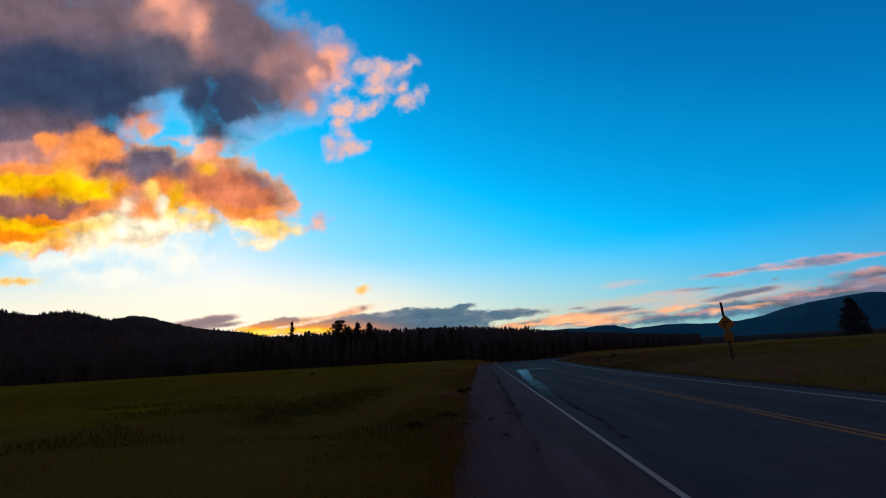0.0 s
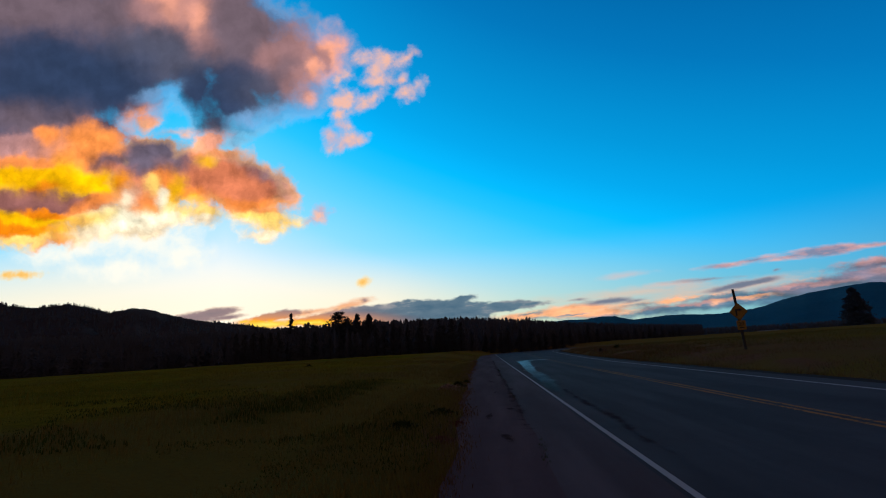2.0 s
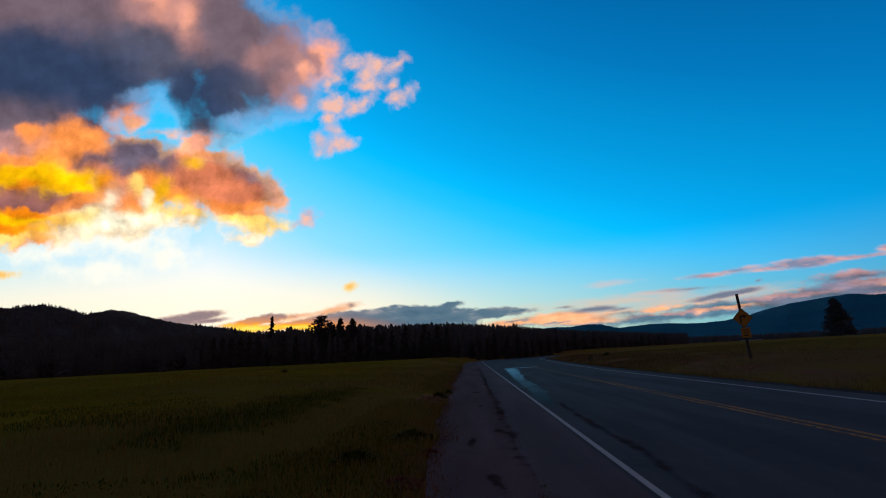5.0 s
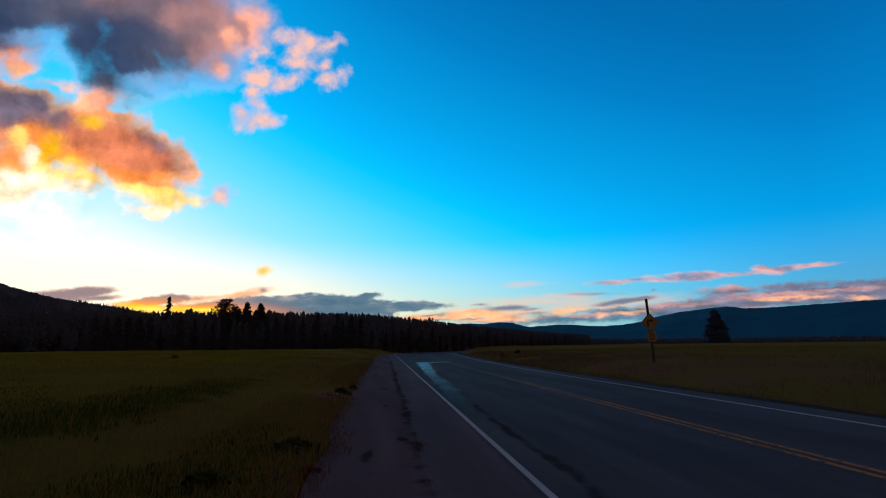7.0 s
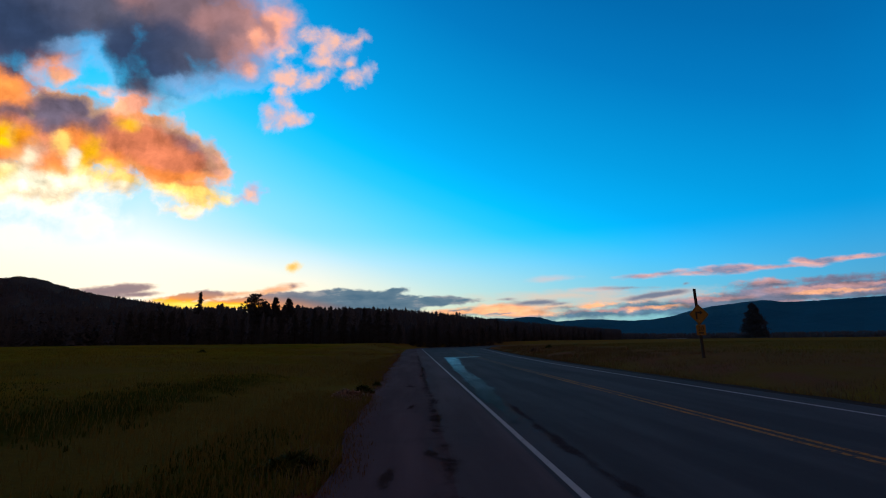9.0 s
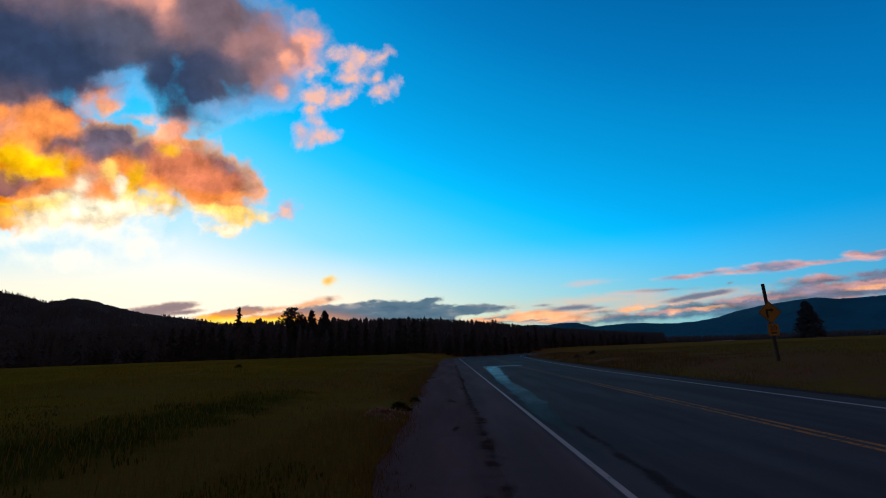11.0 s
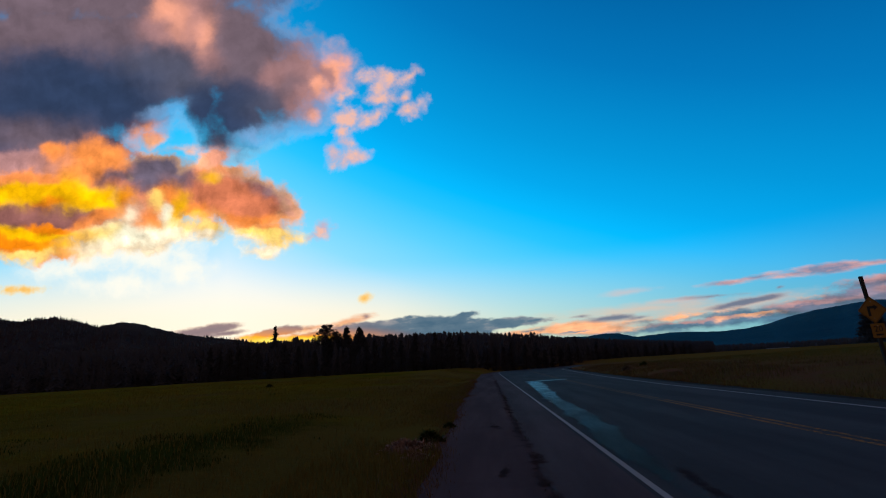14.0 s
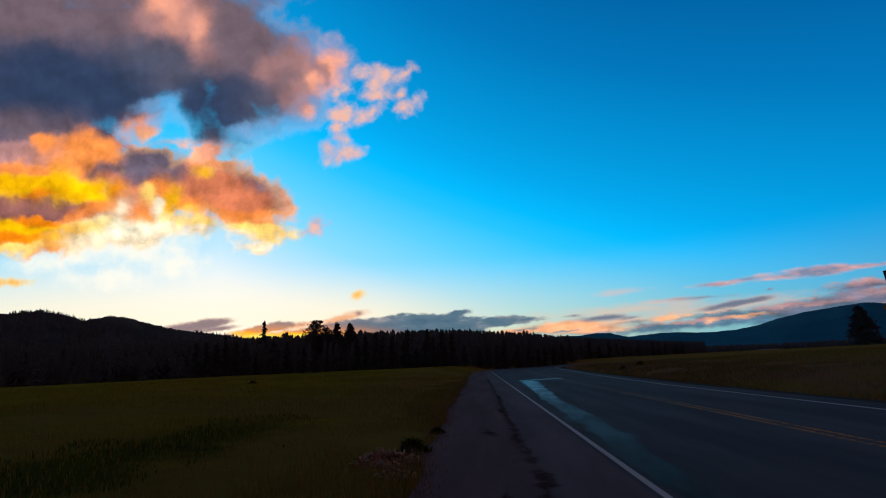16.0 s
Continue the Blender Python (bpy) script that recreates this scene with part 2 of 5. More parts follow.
MAUVE_LOW = [
    (-59.1, 23.2, 4.7, 2.4, -3), (-56.3, 19.7, 5, 1.9, -3), (-64.4, 20.2, 3.6, 2.1, -3), (-40, 18.7, 3.1, 1.4, -38), (-33, 13, 1.7, 2.8, 12),
    (-69.4, 20.5, 2.4, 1.4, -3), (-36.4, 16.4, 2.6, 1.2, -33)]
BROWN = [
    (-45.4, 14.9, 5.7, 3.6, -3), (-37.5, 12.7, 4.7, 3.1, -3), (-50.6, 16.4, 2.8, 3.1, -3), (-63.2, 14.2, 3.1, 2.6, -3), (-42.2, 17.7, 4.7, 1.7, -3),
    (-68.3, 19, 2.8, 1.2, -3)]
RUSSET = [
    (-42.7, 9.9, 7.1, 1.3, -6), (-62.6, 11, 3.1, 2.1, -3), (-57.7, 16.8, 2.4, 2.4, -3), (-36.2, 9, 3.8, 1.2, -3), (-52.1, 12.1, 2.8, 1.4, -3),
    (-73.4, 12.2, 3.6, 0.9, 17)]
CREAM = [
    (-66.5, 8.4, 6.5, 1.7, -3), (-58.3, 7.5, 5.9, 1.7, -3), (-65.3, 12.5, 1.7, 2.4, -43), (-69.1, 5.7, 7.1, 1.7, -3), (-73.4, 3.6, 4.3, 1.4, -3),
    (-58.7, 12.2, 1.2, 1.9, -3), (-38.9, 3.2, 2.6, 0.9, -3), (-45.3, 6.7, 5.2, 0.7, -7), (-56.1, 4.5, 4.7, 1.2, -3)]
PALE_GOLD = [
    (-35.5, 6.1, 4.7, 1.1, -7), (-52.2, 9, 5.9, 0.9, -8), (-31.1, 5.6, 1.7, 1.4, -3), (-85.7, 5.5, 4.7, 0.7, -3), (-71.5, 8.5, 2.8, 1.2, 17),
    (-60.4, 15.2, 1.2, 1.7, -3), (-26.2, 7.2, 1.9, 1.2, -3), (-41.6, 7.7, 5.9, 0.6, -6)]
TONES = [(MAUVE, (112, 95, 106)), (SLATE, (46, 62, 92)), (STEEL, (84, 86, 106)), (MIST, (112, 156, 200)), (SALMON, (250, 168, 136)),
         (ROSE, (176, 128, 126)), (ORANGE, (255, 150, 74)), (GOLD, (255, 190, 0)), (BLAZE, (246, 136, 10)),
         (PLUM, (140, 90, 86)), (MAUVE_LOW, (104, 94, 112)), (BROWN, (214, 122, 86)), (RUSSET, (246, 140, 60)), (CREAM, (255, 248, 216)), (PALE_GOLD, (255, 220, 112))]
ROSE_LOW = [
    (-21.2, -12.8, 4.3, 0.7, 13), (-29.2, -13.5, 4, 0.3, 5)]
GREY_LOW = [
    (-49.7, -12.5, 5.6, 1.0, 5), (-53.3, -13.1, 4.6, 0.9, -3), (-46.5, -13.6, 4.0, 0.6, 2), (-17.3, -11.8, 0.8, 0.5, -3)]
EVEN_BAND = [
    (47.3, -17.6, 15.4, 1, 1), (61.2, -16.5, 11.6, 1.4, 4), (75.8, -15.1, 13.7, 1.8, 5), (92.7, -13.4, 15.4, 2.1, 3), (110.5, -12, 18, 2.4, 3),
    (131.2, -10.8, 20.1, 2.8, 3), (72.9, -17, 9, 1.2, 3), (31.4, -17.7, 9.2, 1.1, -2), (89.4, -10.8, 7.6, 1.1, 3), (107, -9.5, 12.6, 0.8, 4),
    (127.4, -8.4, 15.3, 0.7, 3), (151.3, -9.4, 23.4, 3.6, 3), (47.3, -16, 11.1, 0.6, 3), (28.8, -16.5, 5.2, 0.7, 0),
    (15.1, -17.4, 7.4, 0.8, 2), (23.8, -16.8, 7.6, 1.2, 2)]
BAND_STEEL = [
    (47.3, -17.9, 12.5, 0.6, 1), (62.7, -17.1, 10.2, 0.8, 3), (31.5, -18.5, 7.8, 0.5, 0), (72.9, -17, 7.5, 0.8, 3), (81.9, -15.1, 5.2, 0.7, 4),
    (39.2, -16.6, 3.5, 0.4, 4), (55.5, -15.7, 4.2, 0.4, 4), (107.3, -14.1, 10.1, 0.7, 3), (64.1, -15.3, 4.3, 0.4, 4),
    (21.3, -18, 3.8, 0.3, 0), (26.3, -17.4, 2.3, 0.2, 0), (17.6, -16.6, 1.7, 0.2, 3)]
BAND_MAUVE = [
    (83.3, -12.9, 9.3, 1.1, 4), (98.9, -10.4, 13.1, 0.7, 3), (112.2, -13.1, 13.7, 1.3, 3), (131.1, -10.7, 14.5, 1.3, 3), (91.2, -14.9, 9.6, 0.8, 3),
    (75.8, -15.5, 7.6, 0.8, 4), (120.5, -9, 12.3, 0.6, 3), (151.3, -9.7, 17.4, 2.1, 3)]
BAND_ROSE = [
    (87.8, -10.4, 6.3, 0.5, 3), (95.8, -12, 7.1, 0.6, 3), (107.1, -11.3, 7.3, 0.4, 3), (95.9, -15, 9.7, 0.3, 3), (124, -10, 10.6, 0.4, 3),
    (69.8, -14.5, 3.2, 0.5, 4), (78.8, -14, 6.1, 0.5, 4), (52.8, -16.7, 5.6, 0.4, 3)]
BAND_EMBER = [
    (73, -12.6, 3.6, 0.7, 3), (64.1, -16.2, 3.6, 0.4, 3), (56.4, -16.6, 1.3, 0.7, 0), (110.5, -12.3, 6.7, 0.4, 3), (128.8, -12.1, 2.8, 0.5, 0),
    (102.3, -12.6, 3.3, 0.4, 3), (34, -17, 4.5, 0.5, 2), (29.1, -17.9, 3.9, 0.5, 0), (27.5, -16.5, 3.8, 0.4, 0), (41.9, -16, 5.9, 0.4, 2),
    (47.9, -15.2, 6.9, 0.4, 3), (37.3, -17.4, 1.6, 0.5, 0), (68.3, -13.4, 1.8, 0.4, 0),
    (12.7, -17.4, 4.9, 0.6, 3), (21.3, -17, 6.3, 0.7, 2), (25.6, -15.9, 5.1, 0.4, 2), (16.3, -16, 2.9, 0.3, 3)]
HAZE = [
    (40.4, -13.8, 12.2, 0.8, 2), (52.7, -14.4, 11.3, 0.9, 3), (37.9, -16, 10.7, 0.6, 2), (64, -13.7, 8.7, 1.1, 5)]
DARK_STREAKS = [
    (61.1, -13.5, 6.6, 0.7, 8), (65.1, -13, 3.8, 0.5, 4), (34.6, -15.2, 5.3, 0.5, 1), (27.5, -14.5, 1.3, 0.2, 0), (39.8, -15.4, 1.9, 0.3, 5),
    (54, -11.9, 4.2, 0.2, 1), (69.1, -10.8, 0.7, 0.3, 10)]
STREAKS = [
    (58.5, -9.2, 3.4, 0.5, 4), (64.9, -8.4, 3.8, 0.4, 6), (79.6, -7.4, 7.3, 1.1, 4), (72.5, -8.2, 4.5, 0.4, 5), (92.3, -6.7, 7.3, 0.3, 3),
    (98.9, -5.2, 2.8, 0.7, -1), (104.1, -5.2, 5.3, 0.7, 4), (112, -4.3, 6.1, 0.4, 6)]
FAINT_STREAKS = [
    (37.7, -10, 4, 0.5, 4), (47.1, -12.3, 4.1, 0.4, 2)]
BANK = [
    (-37, -14.1, 5.9, 0.9, 5), (-33.7, -13.6, 3.1, 0.8, -3), (-22.7, -14.7, 10.7, 1.3, 5), (-16.8, -14.1, 5.5, 1.3, -3),
    (-6.1, -14.5, 10, 2.1, -0), (-4.6, -13.9, 4.5, 1.4, -3), (2.6, -13, 4, 0.7, 6), (1.1, -14.4, 7.1, 1.4, -3),
    (10.5, -15.2, 7.8, 1.2, 3), (15.3, -14.6, 5.5, 0.6, -1), (-10.9, -16.1, 19, 1.9, -3), (5.7, -15.5, 5.9, 1.3, 7)]
EMBER = [
    (-38.2, -15.6, 5.5, 0.9, -3), (-29, -15.8, 6.4, 0.7, -3), (-43.2, -14.7, 2.1, 0.4, 3)]
AMBER = [
    (-17.6, -7.9, 1.3, 0.8, 22), (-89.9, -1.9, 4, 0.8, -3)]


def cover(depth_field, amount, soft, lump=fluff):
    d = W.math("ADD", depth_field, W.math("MULTIPLY", W.math("SUBTRACT", lump, 0.5), amount))
    return W.step(d, -soft, soft), d


def tones(p, sets):
    """A colour that glides between tones: each prevails near its own ellipses, small ones over large."""
    total, colour = None, None
    for rows, shade in sets:
        weight = W.nearness(p if total is None else W.chained(total, p), rows)
        tint = W.vec("SCALE", srgb(*shade)[:3], scale=weight)
        colour = tint if colour is None else W.vec("ADD", colour, tint)
        total = W.math("ADD", weight, 1e-6 if total is None else total)
    return W.vec("SCALE", colour, scale=W.math("DIVIDE", 1.0, total))


sky = clear
puff = W.noise(bent, 12.0, 6.0, 0.56)
puff_lit = W.math("SUBTRACT", puff, W.noise(W.vec("ADD", bent, (-0.016, -0.024, 0)), 12.0, 6.0, 0.56))
billow = W.vec("SUBTRACT", W.noise(chart, 13.0, 5.0, 0.58, color=True), (0.5, 0.5, 0.5))
stirred = W.vec("MULTIPLY", W.vec("ADD", chart, W.vec("ADD", W.vec("SCALE", billow, scale=0.050), W.vec("SCALE", curl, scale=0.030))), (1, 1, 0))
# thin white veil under the lit cloud
f, d = cover(W.blobs(stirred, VEIL), 0.07, 0.020)
sky = W.mix(W.math("MULTIPLY", f, 0.85), sky, srgb(255, 250, 234))
# the great cloud: slate and mauve above, blazing below where the sun reaches under it
tone = tones(stirred, TONES)
soft_f, d = cover(W.blobs(stirred, DARK_CLOUD), 0.075, 0.030)
crisp_f, lit_depth = cover(W.blobs(stirred, LIT_CLOUD, 0.015), 0.055, 0.010)
tone = W.mix(W.math("MULTIPLY", W.step(lit_depth, 0.026, 0.004), W.step(soft_f, 0.6, 0.1, 0.0, 0.4)), tone, srgb(255, 196, 138))
torn_f, d = cover(W.blobs(stirred, PUFFS, 0.006), 0.036, 0.012)
f = W.math("MAXIMUM", W.math("MAXIMUM", soft_f, crisp_f), W.math("MULTIPLY", torn_f, 0.9))
shade = W.math("ADD", W.math("MULTIPLY_ADD", puff_lit, W.step(cv, 0.36, 0.22, 0.8, 1.5), 1.0), W.math("MULTIPLY", relief, W.step(cv, 0.36, 0.22, 0.4, 1.3)))
sky = W.mix(f, sky, W.vec("SCALE", tone, scale=shade))
# torn salmon scraps
f, d = cover(W.blobs(stirred, SCRAPS, 0.008), 0.046, 0.011, W.mix(0.5, fluff, fine))
tone = W.ramp(W.math("ADD", W.math("MULTIPLY_ADD", d, 9.0, 0.1), W.math("MULTIPLY", relief, 1.5)),
              [(0.0, srgb(190, 176, 196)), (0.3, srgb(244, 186, 162)), (0.7, srgb(246, 170, 142)), (1.0, srgb(214, 158, 148))])
sky = W.mix(W.math("MULTIPLY", f, 0.92), sky, tone)
# streaks over the mountains and a bank low over the woods; their grain runs level
flat = W.vec("ADD", W.vec("MULTIPLY", chart, (0.42, 1.5, 0)), W.vec("SCALE", curl, scale=0.012))
lumps = W.noise(flat, 26.0, 6.0, 0.6)
low_bend = W.vec("MULTIPLY", W.vec("ADD", chart, W.vec("MULTIPLY", curl, (0.014, 0.007, 0))), (1, 1, 0))
lit_low = W.math("SUBTRACT", lumps, W.noise(W.vec("ADD", flat, (-0.010, -0.018, 0)), 26.0, 6.0, 0.6))
crisp = W.noise(W.vec("MULTIPLY", chart, (0.7, 1.3, 0)), 46.0, 5.0, 0.55)
f, d = cover(W.blobs(low_bend, ROSE_LOW, 0.006), 0.030, 0.006, lumps)
sky = W.mix(W.math("MULTIPLY", f, 0.85), sky, W.ramp(lit_low, [(0.0, srgb(236, 160, 110)), (0.2, srgb(255, 182, 112))]))
f, d = cover(W.blobs(low_bend, GREY_LOW, 0.006), 0.022, 0.004, W.mix(0.5, lumps, crisp))
sky = W.mix(W.math("MULTIPLY", f, 0.94), sky, W.ramp(W.math("MULTIPLY_ADD", d, 40.0, 0.2), [(0.0, srgb(226, 160, 120)), (0.3, srgb(140, 116, 122)), (1.0, srgb(92, 90, 108))]))
# peach haze, then the long broken bank over the mountains, lit from below
f, d = cover(W.blobs(low_bend, HAZE, 0.010), 0.030, 0.014, lumps)
sky = W.mix(W.math("MULTIPLY", f, 0.6), sky, srgb(238, 186, 152))
f, d = cover(W.blobs(low_bend, EVEN_BAND, 0.006), 0.034, 0.006, W.mix(0.5, lumps, crisp))
churn = W.vec("MULTIPLY", W.vec("ADD", low_bend, W.vec("MULTIPLY", W.vec("SUBTRACT", W.noise(W.vec("MULTIPLY", chart, (0.6, 1.6, 0)), 30.0, 5.0, 0.62, color=True), (0.5, 0.5, 0.5)), (0.075, 0.028, 0))), (1, 1, 0))
tone = tones(churn, [(BAND_STEEL, (78, 112, 138)), (BAND_MAUVE, (112, 108, 130)), (BAND_ROSE, (188, 138, 136)), (BAND_EMBER, (248, 172, 122))])
tone = W.vec("SCALE", tone, scale=W.math("MULTIPLY_ADD", lit_low, 1.6, 1.0))
sky = W.mix(W.math("MULTIPLY", f, 0.92), sky, tone)
f, d = cover(W.blobs(low_bend, DARK_STREAKS, 0.004), 0.014, 0.0035, lumps)
sky = W.mix(W.math("MULTIPLY", f, 0.92), sky, W.ramp(W.math("MULTIPLY_ADD", d, 60.0, 0.3), [(0.0, srgb(170, 140, 142)), (0.5, srgb(106, 114, 136)), (1.0, srgb(82, 104, 130))]))
f, d = cover(W.blobs(low_bend, BANK, 0.006), 0.020, 0.003, crisp)
tone = W.ramp(W.math("ADD", W.math("MULTIPLY_ADD", d, 40.0, 0.2), W.math("MULTIPLY", lit_low, -2.0)), [(0.0, srgb(136, 142, 150)), (0.35, srgb(84, 112, 132)), (1.0, srgb(56, 94, 120))])
tone = W.mix(W.step(cu, -0.06, -0.34, 0.0, 0.85), tone, srgb(146, 120, 122))
ember = W.blobs(low_bend, EMBER, 0.008)
tone = W.mix(W.step(ember, -0.022, 0.004, 0.0, 0.8), tone, srgb(240, 150, 70))
sky = W.mix(W.math("MULTIPLY", f, 0.97), sky, tone)
f, d = cover(ember, 0.012, 0.005, crisp)
sky = W.mix(W.math("MULTIPLY", f, 0.97), sky, W.ramp(W.math("MULTIPLY_ADD", d, 120.0, 0.1), [(0.0, srgb(252, 152, 40)), (0.4, srgb(255, 188, 20)), (1.0, srgb(255, 232, 100))]))
f, d = cover(W.blobs(low_bend, FAINT_STREAKS, 0.004), 0.016, 0.006, lumps)
sky = W.mix(W.math("MULTIPLY", f, 0.4), sky, srgb(240, 180, 160))
f, d = cover(W.blobs(low_bend, STREAKS, 0.004), 0.016, 0.0045, lumps)
tone = W.ramp(W.math("ADD", W.math("MULTIPLY_ADD", d, 50.0, 0.40), W.math("MULTIPLY", lit_low, -3.0)), [(0.0, srgb(236, 170, 154)), (0.4, srgb(204, 150, 148)), (0.8, srgb(160, 134, 150)), (1.0, srgb(132, 126, 150))])
sky = W.mix(W.math("MULTIPLY", f, 0.88), sky, tone)
f, d = cover(W.blobs(low_bend, AMBER, 0.01), 0.02, 0.006, fine)
sky = W.mix(W.math("MULTIPLY", f, 0.9), sky, W.ramp(W.math("MULTIPLY_ADD", d, 60.0, 0.2), [(0.0, srgb(255, 220, 130)), (0.6, srgb(250, 186, 70)), (1.0, srgb(214, 150, 84))]))

# scattered light of the real atmosphere under it all
air = W.node("ShaderNodeTexSky", sky_type="NISHITA")
air.sun_disc, air.sun_elevation, air.sun_rotation = False, radians(SUN_EL), radians(SUN_AZ)
lit = W.vec("ADD", sky, W.vec("SCALE", air.outputs[0], scale=0.0015))
back = W.node("ShaderNodeBackground")
W.put(back.inputs["Color"], lit)
back.inputs["Strength"].default_value = 1.0
W.tree.links.new(back.outputs[0], W.node("ShaderNodeOutputWorld").inputs["Surface"])

# the sun, low behind the wooded hill
sun_data = bpy.data.lights.new("sun", "SUN")
sun_data.energy, sun_data.angle, sun_data.color = 0.6, radians(2.0), (1.0, 0.62, 0.30)
sun = new("sun", sun_data)
sun_dir = Vector((math.sin(radians(SUN_AZ)) * math.cos(radians(SUN_EL)), math.cos(radians(SUN_AZ)) * math.cos(radians(SUN_EL)), math.sin(radians(SUN_EL))))
sun.matrix_world = look(sun_dir * 100, (0, 0, 0))

# ---- materials ----


def material(name):
    m = bpy.data.materials.new(name)
    m.use_nodes = True
    n = Nodes(m.node_tree)
    bsdf = n.node("ShaderNodeBsdfPrincipled")
    n.tree.links.new(bsdf.outputs[0], n.node("ShaderNodeOutputMaterial").inputs["Surface"])
    return m, n, bsdf


def finish(n, bsdf, colour, rough=0.8, metal=0.0, spec=0.5, bump=None, height=0.01, strength=0.5):
    n.put(bsdf.inputs["Base Color"], colour)
    n.put(bsdf.inputs["Roughness"], rough)
    n.put(bsdf.inputs["Metallic"], metal)
    n.put(bsdf.inputs["Specular IOR Level"], spec)
    if bump is not None:
        b = n.node("ShaderNodeBump")
        n.put(b.inputs["Height"], bump)
        b.inputs["Distance"].default_value, b.inputs["Strength"].default_value = height, strength
        n.tree.links.new(b.outputs[0], bsdf.inputs["Normal"])


def place_of(n):
    return n.node("ShaderNodeNewGeometry").outputs["Position"]


def rgb(r, g, b):
    return (r, g, b, 1.0)


def asphalt(name, tint, grit, gloss, sheen):
    """Worn asphalt: pale chips in dark binder, wheel-worn bands, tar stains."""
    m, n, bsdf = material(name)
    p = place_of(n)
    chips = n.voronoi(p, 70.0)
    fine_grain = n.noise(p, 160.0, 3.0, 0.6)
    along = n.vec("MULTIPLY", p, (1.0, 0.10, 1.0))
    bands = n.noise(along, 1.1, 4.0, 0.55)
    stains = n.noise(p, 0.55, 6.0, 0.6)
    colour = n.mix(n.step(bands, 0.35, 0.7), rgb(*(c * 0.80 for c in tint)), rgb(*(c * 1.22 for c in tint)))
    colour = n.mix(n.math("MULTIPLY", n.step(stains, 0.52, 0.72), 0.45), colour, rgb(*(c * 0.55 for c in tint)))
    colour = n.mix(n.math("MULTIPLY", n.step(chips, 0.30, 0.05), 0.35), colour, rgb(*(min(1, c * grit) for c in tint)))
    colour = n.mix(n.math("MULTIPLY", n.step(fine_grain, 0.45, 0.75), 0.35), colour, rgb(*(c * 0.5 for c in tint)))
    rough = n.step(stains, 0.3, 0.75, gloss, gloss - 0.14)
    finish(n, bsdf, colour, rough, spec=sheen, bump=n.math("ADD", chips, n.math("MULTIPLY", fine_grain, 0.6)), height=0.005, strength=0.7)
    return m


ASPHALT = asphalt("lane_asphalt", (0.050, 0.049, 0.057), 2.0, 0.95, 0.035)
EDGE_ASPHALT = asphalt("edge_asphalt", (0.078, 0.060, 0.068), 2.0, 0.96, 0.02)
SHOULDER = asphalt("shoulder_asphalt", (0.080, 0.053, 0.060), 2.0, 0.97, 0.01)



def soft_rim(n, bsdf, p, ragged, scale):
    """Lets a thin film run out towards its rim, where the mesh's own 'film' value falls to nothing."""
    a = n.node("ShaderNodeAttribute", attribute_name="film").outputs["Fac"]
    a = n.math("ADD", a, n.math("MULTIPLY", n.math("SUBTRACT", n.noise(p, scale, 5.0, 0.6), 0.5), ragged))
    a = n.math("ADD", a, n.math("MULTIPLY", n.math("SUBTRACT", n.noise(p, 55.0, 3.0, 0.7), 0.5), 1.3))      # it shrinks to specks between the stones
    n.put(bsdf.inputs["Alpha"], n.math("GREATER_THAN", a, 0.40))


# damp tarmac: a thin film of water, smoothest where it lies deepest
WET, n, bsdf = material("damp_asphalt")
p = place_of(n)
film = n.noise(n.vec("MULTIPLY", p, (1.6, 0.40, 1.0)), 1.3, 4.0, 0.55)
dry = n.step(n.split(p)[1], 42.0, 15.5)          # the film thins out down the road
wet_rough = n.math("ADD", n.step(film, 0.36, 0.64, 0.34, 0.56), n.math("MULTIPLY", dry, 0.34))
# the teal base colour stands in for sky reflected in the film
finish(n, bsdf, n.mix(n.step(film, 0.35, 0.65), rgb(0.012, 0.030, 0.036), rgb(0.020, 0.036, 0.042)), wet_rough, spec=n.math("MULTIPLY_ADD", dry, -0.70, 0.85),
       bump=n.noise(p, 40.0, 4.0, 0.6), height=0.045, strength=1.0)
soft_rim(n, bsdf, n.vec("MULTIPLY", p, (1.0, 0.45, 1.0)), 1.5, 1.9)

# tar and dirt worked into cracks
TAR, n, bsdf = material("tar_stain")
p = place_of(n)
finish(n, bsdf, n.mix(n.noise(p, 7.0, 5.0, 0.65), rgb(0.026, 0.019, 0.019), rgb(0.050, 0.036, 0.037)), 0.95, spec=0.0, bump=n.noise(p, 60.0, 4.0, 0.6), height=0.01, strength=0.8)
soft_rim(n, bsdf, p, 1.3, 2.2)


# worn seam, a shade darker than the asphalt round it
SEAM, n, bsdf = material("worn_seam")
p = place_of(n)
finish(n, bsdf, n.mix(n.noise(p, 5.0, 5.0, 0.65), rgb(0.028, 0.026, 0.030), rgb(0.044, 0.041, 0.047)), 0.95, spec=0.0, bump=n.noise(p, 60.0, 4.0, 0.6), height=0.008, strength=0.7)
soft_rim(n, bsdf, p, 1.2, 2.0)


